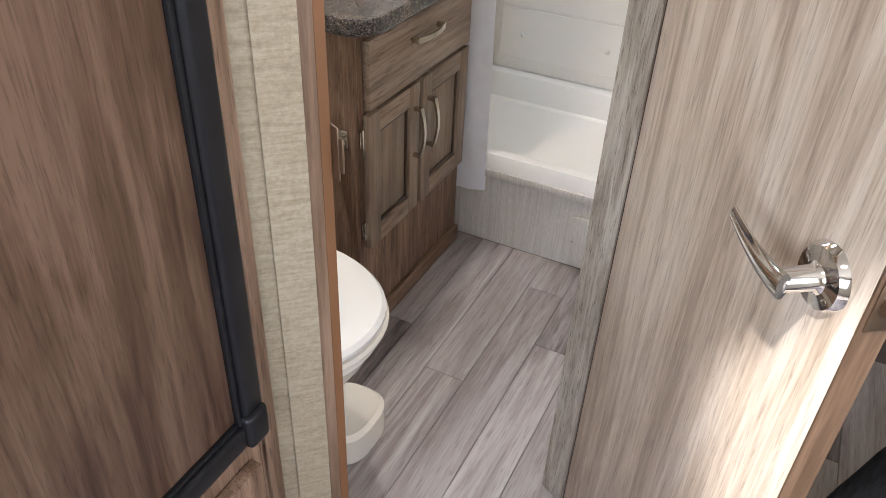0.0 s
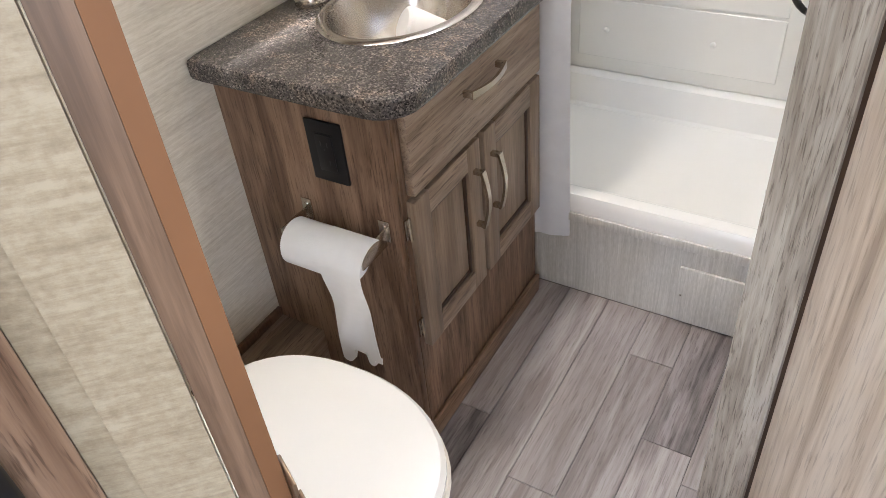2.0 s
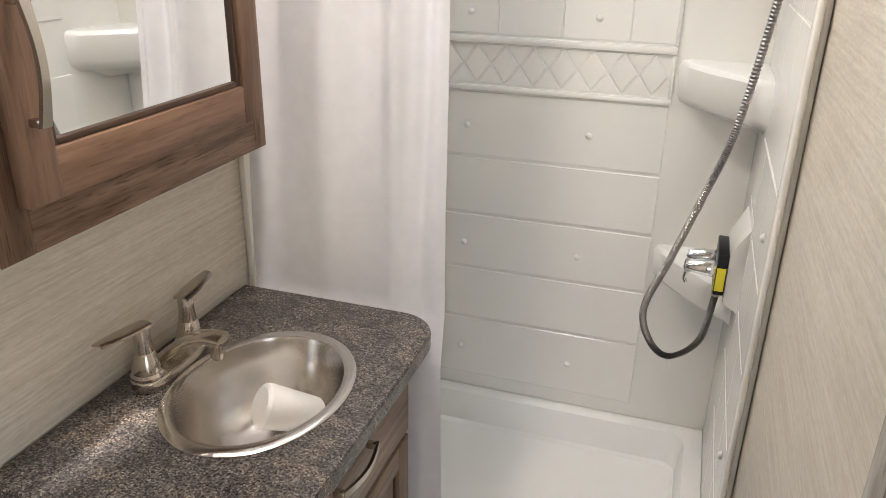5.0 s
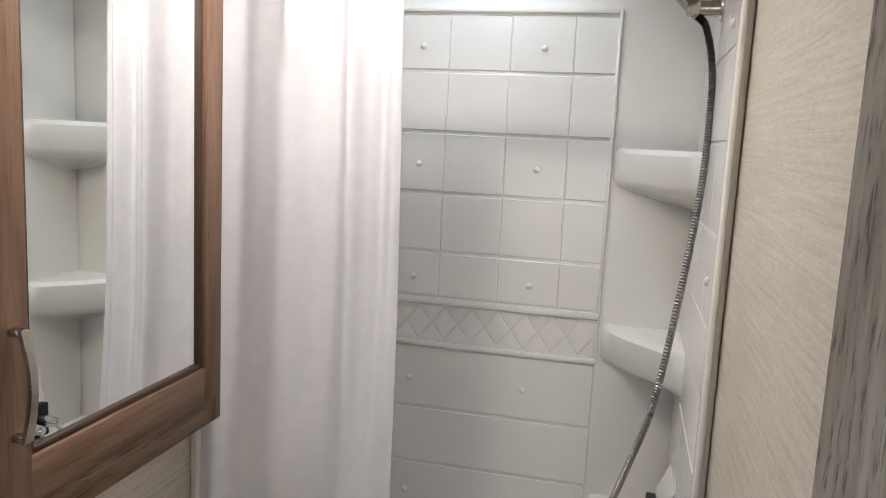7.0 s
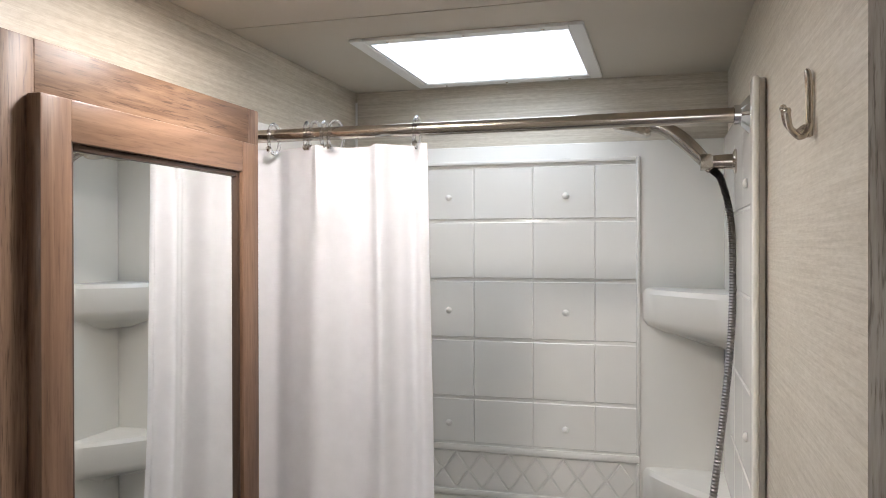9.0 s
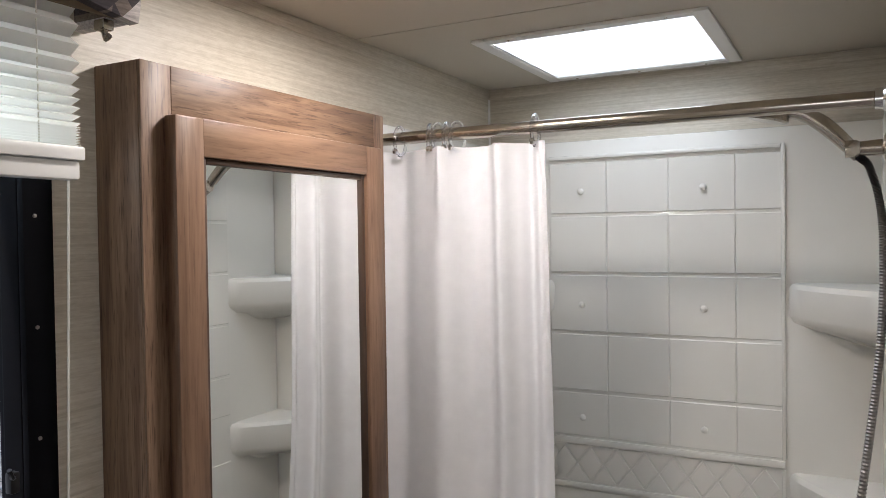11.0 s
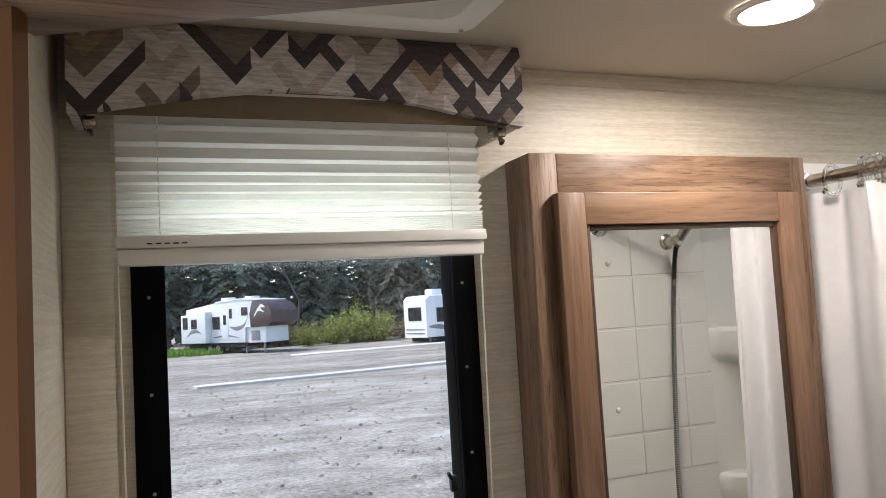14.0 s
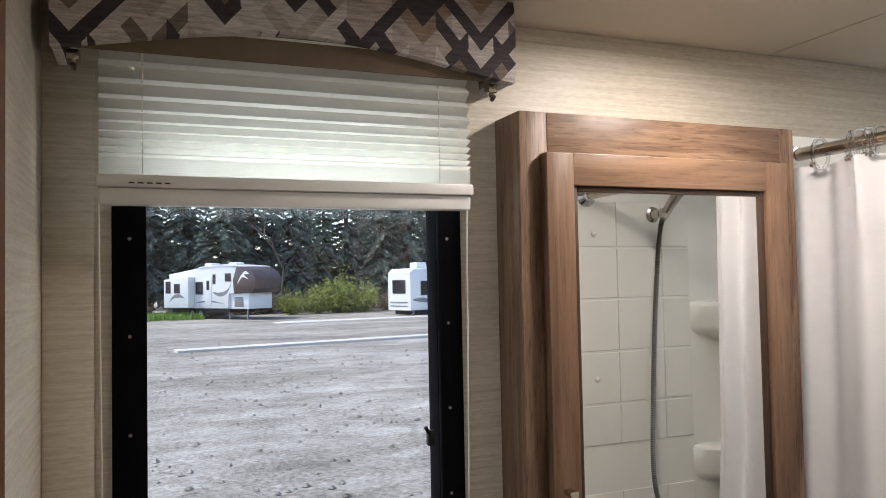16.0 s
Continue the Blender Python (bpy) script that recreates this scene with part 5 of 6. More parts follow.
for k, p in enumerate(pts):
    w, hgt = 0.0065 - 0.0003 * k, 0.0145 - 0.0009 * k
    rows.append([bm.verts.new(DOOR @ Vector((p[0], p[1] + w * math.cos(a), p[2] + hgt * math.sin(a)))) for a in (2 * math.pi * j / 12 for j in range(12))])
for p, q in zip(rows, rows[1:]):
    for k in range(12):
        bm.faces.new((p[k], p[(k + 1) % 12], q[(k + 1) % 12], q[k]))
bm.faces.new(rows[0])
bm.faces.new(rows[-1][::-1])
part("lever", bm, M_CHROME, handle)
for a in (-0.6, 2.55):
    bm = B()
    lathe(bm, DOOR @ Matrix.Translation((HX + 0.023 * math.cos(a), 0.0088, 0.918 + 0.023 * math.sin(a))) @ pose(0, 0, 0, -90, 0, 0), [(0.004, 0), (0.0034, 0.0014), (0.0001, 0.0018)], 10)
    part("screw", bm, M_STEEL, handle)

# ---- refrigerator in its cabinet ----
fridge_cab = thing("refrigerator_cabinet", "walnut laminate cabinet built round the refrigerator", "cabinet", (-0.54, 0.0, 0))
bm = B()
box(bm, XL + 0.001, -0.212, 0.428, 0.4345, 0, CEIL - 0.001)
box(bm, -0.232, -0.212, 0.425, 0.4605, 0, CEIL - 0.001, 0.002)
part("stile", bm, M_WOODV, fridge_cab)
bm = B()
box(bm, XL + 0.001, -0.212, -0.30, 0.4245, 0.0, 0.585, 0.002)
part("lower_box", bm, M_WOODV, fridge_cab)
panel_door("door", -0.27, 0.405, 0.06, 0.55, -0.2115, 0.018, fridge_cab, 0.05, 0.05, 0.05, (M_WOODV, M_WOODY), M_WOODV)
bm = B()
box(bm, XL + 0.001, -0.212, -0.30, 0.4245, 1.80, CEIL - 0.001, 0.002)
part("upper_box", bm, M_WOODV, fridge_cab)
fridge = thing("refrigerator", "built-in refrigerator with wood panel door in a black frame", "refrigerator", (-0.54, 0.05, 0.586))
bm = B()
box(bm, XL + 0.001, -0.222, -0.295, 0.4275, 0.586, 1.799, 0.002)
part("body", bm, M_BLACK, fridge)
bm = B()
for a, b, c, d in ((0.394, 0.4275, 0.592, 1.795), (-0.295, -0.26, 0.592, 1.795), (-0.26, 0.394, 0.592, 0.626), (-0.26, 0.394, 1.76, 1.795)):
    box(bm, -0.2215, -0.197, a, b, c, d, 0.007, 3)
for a, b, c, d in ((0.386, 0.3938, 0.626, 1.76), (-0.2598, -0.252, 0.626, 1.76)):
    box(bm, -0.2215, -0.203, a, b, c, d, 0.002)
box(bm, -0.2215, -0.203, -0.252, 0.386, 0.626, 0.634, 0.002)
box(bm, -0.2215, -0.190, 0.390, 0.4275, 0.588, 0.640, 0.008, 3)
part("door_frame", bm, M_BLACK, fridge, "black door frame with moulded corner")
bm = B()
box(bm, -0.2215, -0.208, -0.2515, 0.3855, 0.6345, 1.7595, 0.001)
part("door_panel", bm, M_FRIDGE, fridge, "reddish walnut door panel")

# ---- dark plush thing beyond the door ----
bm = B()
bmesh.ops.create_grid(bm, x_segments=40, y_segments=40, size=0.5)
for v in bm.verts:
    u, w = v.co.x * 2, v.co.y * 2
    h = 0.74 * (1 - abs(u) ** 6) * (1 - abs(w) ** 6)
    q = 0.012 * noise.noise(Vector((u * 6, w * 6, 1.0))) + 0.006 * noise.noise(Vector((u * 20, w * 20, 4.0)))
    v.co = Vector((0.95 + 0.47 * u, 0.72 + 0.36 * w, max(0.0, h + q)))
r = bmesh.ops.extrude_face_region(bm, geom=bm.faces[:])
solid("plush_blanket", bm, M_PLUSH, "charcoal plush blanket heaped on a seat beside the door", "blanket")

# ---- outdoors ----
GROUND = -0.75


def gravel_mat():
    m, nt, ln, b = nodes_of("pale_gravel")
    n1 = noise_tex(nt, ln, 0.35, 6, 0.6, (1, 0.45, 1), None, 0.6)
    n2 = noise_tex(nt, ln, 1.5, 9, 0.72, (1, 0.6, 1), None, 0.5)
    n3 = noise_tex(nt, ln, 11.0, 6, 0.8)
    a, c = nt.new("ShaderNodeMix"), nt.new("ShaderNodeMix")
    a.inputs[0].default_value, c.inputs[0].default_value = 0.5, 0.45
    ln.new(n1.outputs[0], a.inputs[2])
    ln.new(n2.outputs[0], a.inputs[3])
    ln.new(a.outputs[0], c.inputs[2])
    ln.new(n3.outputs[0], c.inputs[3])
    r = ramp(nt, [(0.41, (0.10, 0.092, 0.074)), (0.475, (0.205, 0.19, 0.16)), (0.53, (0.31, 0.292, 0.255)), (0.60, (0.46, 0.442, 0.40))])
    ln.new(c.outputs[0], r.inputs[0])
    ln.new(r.outputs[0], b.inputs["Base Color"])
    b.inputs["Roughness"].default_value = 0.95
    bump_to(nt, ln, b, c.outputs[0], 0.9, 0.06)
    return m


def leaf_mat(name, lo, hi, rough=0.7):
    m, nt, ln, b = nodes_of(name)
    g = nt.new("ShaderNodeNewGeometry")
    r = ramp(nt, [(0.0, lo), (1.0, hi)])
    ln.new(g.outputs["Random Per Island"], r.inputs[0])
    ln.new(r.outputs[0], b.inputs["Base Color"])
    b.inputs["Roughness"].default_value = rough
    t, mixs = nt.new("ShaderNodeBsdfTranslucent"), nt.new("ShaderNodeMixShader")
    ln.new(r.outputs[0], t.inputs[0])
    mixs.inputs[0].default_value = 0.25
    ln.new(b.outputs[0], mixs.inputs[1])
    ln.new(t.outputs[0], mixs.inputs[2])
    ln.new(mixs.outputs[0], nt["Material Output"].inputs[0])
    return m


M_GRAVEL = gravel_mat()
M_CONC = plain("pale_concrete", (0.50, 0.48, 0.44), 0.9, 0, 0.12, 1.5, 0.3, 30)
# needle green lifted and cooled, so distance haze sits in the colour
M_NEEDLE = leaf_mat("hazed_spruce_needles", (0.080, 0.110, 0.092), (0.185, 0.222, 0.182))
M_LEAF = leaf_mat("spring_leaves", (0.16, 0.20, 0.05), (0.34, 0.38, 0.10))
M_SCRUB = leaf_mat("dry_scrub", (0.13, 0.115, 0.075), (0.27, 0.24, 0.15))
M_GRASS = leaf_mat("bright_grass", (0.10, 0.21, 0.03), (0.24, 0.40, 0.07))
M_BARK = plain("grey_bark", (0.12, 0.10, 0.085), 0.9, 0, 0.3, 12, 0.6, 40)
M_RVW = plain("white_fibreglass", (0.74, 0.75, 0.75), 0.35, 0, 0.03, 1.0)
M_RVG = plain("grey_graphic_vinyl", (0.20, 0.20, 0.21), 0.4)
M_RVB = plain("brown_front_cap", (0.075, 0.052, 0.050), 0.3)
M_RVD = plain("dark_tinted_glass", (0.02, 0.022, 0.026), 0.08)
M_CAR = plain("light_blue_car_paint", (0.36, 0.43, 0.53), 0.25, 0.4, 0.03, 2)
M_TYRE = plain("tyre_rubber", (0.02, 0.02, 0.02), 0.8)
M_RIM = plain("alloy_rim", (0.5, 0.5, 0.5), 0.35, 0.9)
M_LAMP = plain("clear_headlight", (0.6, 0.6, 0.6), 0.15)

bm = B()
side = [-2500, -400, -150, -90, *[-80 + 2.5 * k for k in range(31)], 30, 150, 400, 2500]
across = [-2500, -400, -100, *[-40 + 3.0 * k for k in range(31)], 120, 400, 2500]
g = [[bm.verts.new((x, y, GROUND + (0.05 * noise.noise(Vector((x * 0.11, y * 0.11, 0))) if -80 < x < -6 else 0.0))) for y in across] for x in side]
for i in range(len(side) - 1):
    for j in range(len(across) - 1):
        bm.faces.new((g[i][j], g[i + 1][j], g[i + 1][j + 1], g[i][j + 1]))
structure("ground", bm, M_GRAVEL, "pale packed gravel yard reaching to the trees")


def strip(a, b, w, h, label, name="kerb_strip"):
    a, b = Vector(a), Vector(b)
    d = (b - a).normalized()
    n = Vector((-d.y, d.x)) * w / 2
    bm = B()
    prism(bm, [tuple(a + n), tuple(a - n), tuple(b - n), tuple(b + n)], GROUND - 0.1, GROUND + h, 0.02)
    return solid(name, bm, M_CONC, label, "concrete strip", "structure")


strip((-28.6, 1.8), (-31.4, 20.5), 0.75, 0.09, "long pale concrete strip lying across the gravel yard")
strip((-44.5, 8.0), (-46.5, 26.0), 1.6, 0.05, "pale concrete pad edge before the parked trailers", "pad_edge")

# stones scattered over the near gravel
rng = np.random.default_rng(5)
vs, fs = [], []
for k in range(2600):
    x, y = -7 - 26 * rng.random() ** 1.4, -3 + 22 * rng.random()
    r = 0.02 + 0.05 * rng.random() ** 3
    o = len(vs)
    rr = r * (0.7 + 0.6 * rng.random(6))
    z = GROUND + 0.02
    vs += [(x + rr[0], y, z), (x, y + rr[1], z), (x - rr[2], y, z), (x, y - rr[3], z), (x + 0.2 * r, y, z + 0.7 * rr[4])]
    fs += [(o, o + 1, o + 4), (o + 1, o + 2, o + 4), (o + 2, o + 3, o + 4), (o + 3, o, o + 4)]
me = bpy.data.meshes.new("gravel_stones")
me.from_pydata(vs, [], fs)
me.materials.append(M_GRAVEL)
tagged(new("gravel_stones", me), "small grey stones scattered over the gravel yard", "stones", "", "stuff")


def quads(centres, dirs, ups, lengths, widths):
    """Pointed leaf blades as one mesh."""
    vs, fs = [], []
    for c, d, u, ln_, w in zip(centres, dirs, ups, lengths, widths):
        o = len(vs)
        vs += [tuple(c - u * w), tuple(c + d * ln_ * 0.45 - u * w * 1.25), tuple(c + d * ln_), tuple(c + d * ln_ * 0.45 + u * w * 1.25)]
        fs += [(o, o + 1, o + 2, o + 3)]
    return vs, fs


def spruce(seed, height):
    """A spruce at the origin: tapered trunk and drooping whorls of needle sprays."""
    rng = np.random.default_rng(seed)
    c, d, u, ln_, w = [], [], [], [], []
    bm = B()
    tube(bm, [(0, 0, -0.2), (0.05, 0, height * 0.4), (0, 0.04, height * 0.8), (0, 0, height)], [height * 0.016, height * 0.012, height * 0.006, 0.02], 7)
    z = height * 0.10
    while z < height * 0.985:
        f = z / height
        reach = height * 0.20 * (1 - f) ** 0.85 * (0.75 + 0.5 * rng.random()) + 0.15
        count = int(5 + 4 * rng.random())
        for k in range(count):
            if rng.random() < 0.08:
                continue
            a = 2 * np.pi * (k + rng.random()) / count
            out = np.array([np.cos(a), np.sin(a), 0.0])
            tang = np.array([-np.sin(a), np.cos(a), 0.0])
            rch = reach * (0.7 + 0.5 * rng.random())
            droop = 0.20 + 0.25 * rng.random()
            tip = Vector((*(out[:2] * rch), z - droop * rch))
            if rch > 0.9:
                tube(bm, [(0, 0, z), tuple(Vector((*(out[:2] * rch * 0.5), z - droop * rch * 0.35))), tuple(tip)], [0.03, 0.02, 0.006], 4, False)
            n = max(3, int(rch * 7))
            for j in range(n):
                t = (j + 0.5) / n
                p = out * rch * t + np.array([0, 0, z - droop * rch * t * (0.6 + 0.4 * t)])
                for s in (-1, 1):
                    dd = out * 0.75 + s * tang * (0.55 + 0.3 * rng.random()) + np.array([0, 0, -0.25 - 0.3 * rng.random()])
                    dd /= np.linalg.norm(dd)
                    up = np.cross(dd, out + 0.3 * rng.normal(size=3))
                    up /= np.linalg.norm(up) + 1e-6
                    c.append(p + 0.05 * rng.normal(size=3))
                    d.append(dd)
                    u.append(up)
                    ln_.append((0.35 + 0.55 * (1 - t)) * (0.5 + 0.5 * (1 - f)) * (0.7 + 0.6 * rng.random()))
                    w.append(0.05 + 0.05 * rng.random())
        z += height * (0.020 + 0.012 * rng.random())
    vs, fs = quads(c, d, u, ln_, w)
    me = bpy.data.meshes.new("crown")
    me.from_pydata(vs, [], fs)
    me.materials.append(M_NEEDLE)
    return finish(bm, "trunk", M_BARK), me


def bare_tree(seed, height):
    """A leafless tree of forking limbs, with a haze of first buds."""
    rng = np.random.default_rng(seed)
    bm = B()
    tips = []

    def grow(p, d, ln_, r, level):
        q = p + d * ln_
        mid = p + d * ln_ * 0.5 + Vector(rng.normal(size=3) * 0.04 * ln_)
        tube(bm, [tuple(p), tuple(mid), tuple(q)], [r, r * 0.8, r * 0.6], 5 if level < 2 else 3, False)
        if level >= 4:
            tips.append(q)
            return
        for _ in range(2 + int(rng.random() * 2.2)):
            nd = (d + Vector(rng.normal(size=3) * (0.42 if level else 0.3))).normalized()
            nd.z = abs(nd.z) * 0.8 + 0.15
            grow(q, nd.normalized(), ln_ * (0.62 + 0.2 * rng.random()), r * 0.58, level + 1)
    grow(Vector((0, 0, -0.2)), Vector((0, 0, 1)), height * 0.32, height * 0.011, 0)
    c, d, u, ln_, w = [], [], [], [], []
    for t in tips:
        for _ in range(5):
            v = rng.normal(size=3)
            v /= np.linalg.norm(v)
            uu = np.cross(v, rng.normal(size=3))
            c.append(np.array(t) + 0.25 * rng.normal(size=3))
            d.append(v)
            u.append(uu / (np.linalg.norm(uu) + 1e-6))
            ln_.append(0.12 + 0.1 * rng.random())
            w.append(0.02 + 0.02 * rng.random())
    vs, fs = quads(c, d, u, ln_, w)
    me = bpy.data.meshes.new("crown")
    me.from_pydata(vs, [], fs)
    me.materials.append(M_SCRUB)
    return finish(bm, "trunk", M_BARK), me


def bush(seed, r, h, material):
    rng = np.random.default_rng(seed)
    c, d, u, ln_, w = [], [], [], [], []
    bm = B()
    for k in range(16):
        a, e = 2 * np.pi * rng.random(), 0.25 + 0.9 * rng.random()
        tip = np.array([np.cos(a) * r * e, np.sin(a) * r * e, h * (0.55 + 0.5 * rng.random()) * (1.15 - 0.5 * e)])
        tube(bm, [(0.1 * np.cos(a), 0.1 * np.sin(a), -0.1), tuple(tip * np.array([0.5, 0.5, 0.6])), tuple(tip)], [0.03, 0.02, 0.006], 4, False)
        for j in range(70):
            t = 0.25 + 0.8 * rng.random()
            v = rng.normal(size=3)
            v /= np.linalg.norm(v)
            uu = np.cross(v, rng.normal(size=3))
            c.append(tip * t + rng.normal(size=3) * 0.20 * r)
            d.append(v)
            u.append(uu / (np.linalg.norm(uu) + 1e-6))
            ln_.append(0.14 + 0.14 * rng.random())
            w.append(0.035 + 0.03 * rng.random())
    vs, fs = quads(c, d, u, ln_, w)
    vs = [(x, y, max(z, 0.0)) for x, y, z in vs]
    me = bpy.data.meshes.new("crown")
    me.from_pydata(vs, [], fs)
    me.materials.append(material)
    return finish(bm, "stems", M_BARK), me


def plant(name, label, category, meshes, at, turn, size, group, low="trunk"):
    t = thing(name, label, category, at, group)
    t.matrix_basis = Matrix.Translation(at) @ pose(0, 0, 0, 0, 0, turn) @ Matrix.Diagonal((size, size, size, 1))
    for nm, me in ((low, meshes[0]), ("crown", meshes[1])):
        o = new(nm, me)
        o.parent = t
    return t


random.seed(3)
spruces = [spruce(20 + k, h) for k, h in enumerate((17, 15, 19, 13, 16))]
y = -9.0
k = 0
while y < 40:
    if not 25.0 < y < 41.0:
        plant("spruce_tree", "tall dark green spruce at the edge of the yard", "tree", spruces[k % 5], (-60 - 6 * random.random(), y, GROUND), random.random() * 360, 0.85 + 0.3 * random.random(), "spruces behind the yard")
    y += 1.9 + 1.3 * random.random()
    k += 1
y = -14.0
while y < 60:
    if not 36.5 < y < 49.0:
        plant("spruce_tree", "tall dark green spruce at the edge of the yard", "tree", spruces[k % 5], (-71 - 9 * random.random(), y, GROUND), random.random() * 360, 0.9 + 0.35 * random.random(), "spruces behind the yard")
    y += 3.0 + 2.0 * random.random()
    k += 1
bares = [bare_tree(40 + k, h) for k, h in enumerate((11, 13, 9))]
for k, (x, y) in enumerate(((-58, 10.8), (-62, 13.6), (-60, 22.5), (-61, 25.5), (-59, 28.0), (-63, 30.4), (-60, 33.0), (-64, 36.0), (-58.5, 16.6), (-66, 27.0))):
    plant("bare_tree", "thin leafless tree with grey-brown branches among spruces", "tree", bares[k % 3], (x, y, GROUND), 70 * k, 1.0, "bare trees behind the yard")
greens = [bush(60 + k, 1.3, 2.3, M_LEAF) for k in range(2)]
scrubs = [bush(70 + k, 1.2, 1.6, M_SCRUB) for k in range(2)]
for k, (x, y, s) in enumerate(((-55.5, 12.9, 1.0), (-56, 14.6, 1.35), (-55.5, 16.0, 1.2), (-55, 10.9, 0.8), (-57, 38, 1.6), (-58, 31.5, 1.6), (-58.5, 34.0, 2.0))):
    plant("green_bush", "yellow-green bush in first leaf before the spruces", "bush", greens[k % 2], (x, y, GROUND), 50 * k, s, "bushes behind the yard", "stems")
for k in range(22):
    plant("dry_bush", "dry brown scrub along the yard edge", "bush", scrubs[k % 2], (-56 - 2.5 * random.random(), 0.5 + 1.75 * k + random.random(), GROUND), 77 * k, 0.8 + 0.5 * random.random(), "scrub behind the yard", "stems")
rng = np.random.default_rng(9)
n = 3500
c = np.stack([-57 + 5 * rng.random(n), -4 + 8.5 * rng.random(n), np.full(n, GROUND)], 1)
d = np.stack([0.25 * rng.normal(size=n), 0.25 * rng.normal(size=n), np.ones(n)], 1)
u = np.stack([rng.normal(size=n), rng.normal(size=n), np.zeros(n)], 1)
u /= np.linalg.norm(u, axis=1)[:, None]
vs, fs = quads(c, d, u, 0.25 + 0.25 * rng.random(n), 0.03 + 0.03 * rng.random(n))
me = bpy.data.meshes.new("grass")
me.from_pydata(vs, [], fs)
me.materials.append(M_GRASS)
tagged(new("grass", me), "bright green grass strip behind the parked trailer", "grass", "", "stuff")


def local(at, along):
    """World pose of a vehicle: x along its length from the rear, y away to its far side, z up from the ground."""
    d = Vector(along).normalized()
    return Matrix(((d.x, -d.y, 0, at[0]), (d.y, d.x, 0, at[1]), (0, 0, 1, GROUND), (0, 0, 0, 1)))


def shape(m, outline, v0, v1, bevel=0.0):
    """A side outline of (u, z) pulled across from v0 to v1."""
    bm = B()
    prism(bm, [(a, b) for a, b in outline], -v1, -v0, bevel, 2)
    turn = Matrix(((1, 0, 0, 0), (0, 0, -1, 0), (0, 1, 0, 0), (0, 0, 0, 1)))
    bmesh.ops.transform(bm, matrix=m @ turn, verts=bm.verts)
    return bm


def lbox(m, u0, u1, v0, v1, z0, z1, bevel=0.0):
    bm = B()
    box(bm, u0, u1, v0, v1, z0, z1, bevel)
    bmesh.ops.transform(bm, matrix=m, verts=bm.verts)
    return bm


def wheel(m, u, v, r, w, parent):
    bm = B()
    at = m @ Matrix.Translation((u, v, r)) @ pose(0, 0, 0, 90, 0, 0)
    lathe(bm, at, [(r * 0.62, 0.0), (r * 0.95, 0.01), (r, 0.05), (r, -w + 0.05), (r * 0.95, -w), (r * 0.5, -w)], 22)
    t = part("wheel", bm, M_TYRE, parent)
    bm = B()
    lathe(bm, at, [(r * 0.63, 0.012), (r * 0.58, 0.0), (r * 0.25, -0.03), (r * 0.12, 0.01), (0.001, 0.012)], 18)
    part("rim", bm, M_RIM, t)


def window(m, u0, u1, z0, z1, v, parent):
    w = part("window", lbox(m, u0 - 0.04, u1 + 0.04, v - 0.02, v + 0.02, z0 - 0.04, z1 + 0.04, 0.01), M_RVG, parent)
    part("pane", lbox(m, u0, u1, v - 0.03, v - 0.021, z0, z1), M_RVD, w)


# fifth-wheel trailer with the brown cap
A = local((-55.2, 2.5), (0.78, 0.626)) @ Matrix.Translation((0, 0, -0.06)) @ Matrix.Diagonal((0.85, 1, 1.05, 1))
rv = thing("fifth_wheel_trailer", "white fifth-wheel trailer with a brown front cap parked on gravel", "trailer", A.translation)
part("body", shape(A, [(0, 0.75), (6.5, 0.75), (6.5, 1.72), (8.2, 1.72), (8.2, 3.25), (6.0, 3.42), (3.4, 3.30), (0, 2.95)], 0, 2.45, 0.05), M_RVW, rv)
part("front_cap", shape(A, [(7.1, 1.66), (8.9, 1.70), (9.25, 1.95), (9.3, 2.6), (8.9, 3.05), (8.1, 3.30), (7.35, 3.28), (7.0, 2.5)], -0.03, 2.48, 0.06), M_RVB, rv, "dark brown moulded cap")
part("roof_edge", shape(A, [(3.4, 3.29), (6.0, 3.41), (8.1, 3.29), (8.1, 3.36), (6.0, 3.49), (3.4, 3.37)], -0.04, 2.49, 0.01), M_RVW, rv)
part("slide_out", shape(A, [(0.15, 0.80), (2.9, 0.80), (2.9, 2.75), (0.15, 2.60)], -0.55, -0.001, 0.03), M_RVW, rv)
part("storage_box", lbox(A, 6.52, 8.45, 0.15, 2.3, 0.72, 1.70, 0.03), M_RVW, rv)
part("hatch", lbox(A, 7.0, 7.9, 0.12, 0.149, 0.85, 1.45, 0.01), M_RVG, rv)
for u0, u1, z0, z1, v in ((0.4, 0.9, 1.75, 2.45, -0.55), (1.35, 1.95, 1.75, 2.3, -0.55), (3.05, 3.8, 1.65, 2.4, 0), (4.9, 5.15, 2.3, 2.85, 0), (6.2, 6.8, 2.45, 2.9, 0)):
    window(A, u0, u1, z0, z1, v, rv)
dr = part("door", lbox(A, 4.05, 4.75, -0.03, 0.01, 0.95, 2.75, 0.02), M_RVW, rv)
part("pane", lbox(A, 4.25, 4.55, -0.045, -0.031, 1.9, 2.5), M_RVD, dr)
part("underframe", lbox(A, 0.3, 6.6, 0.1, 2.3, 0.5, 0.75), M_TYRE, rv)


def swoosh(m, pts, width, v, parent, material):
    """A curved stripe on the side."""
    bm = B()
    rows = []
    line = smooth_line([(a, 0, b) for a, b in pts], 6)
    for k, p in enumerate(line):
        w = width * math.sin(math.pi * (0.08 + 0.9 * k / (len(line) - 1)))
        rows.append([bm.verts.new(m @ Vector((p.x, v, p.z + s * w))) for s in (-0.5, 0.5)])
    for a, b in zip(rows, rows[1:]):
        bm.faces.new((a[0], b[0], b[1], a[1]))
    part("stripe", bm, material, parent)


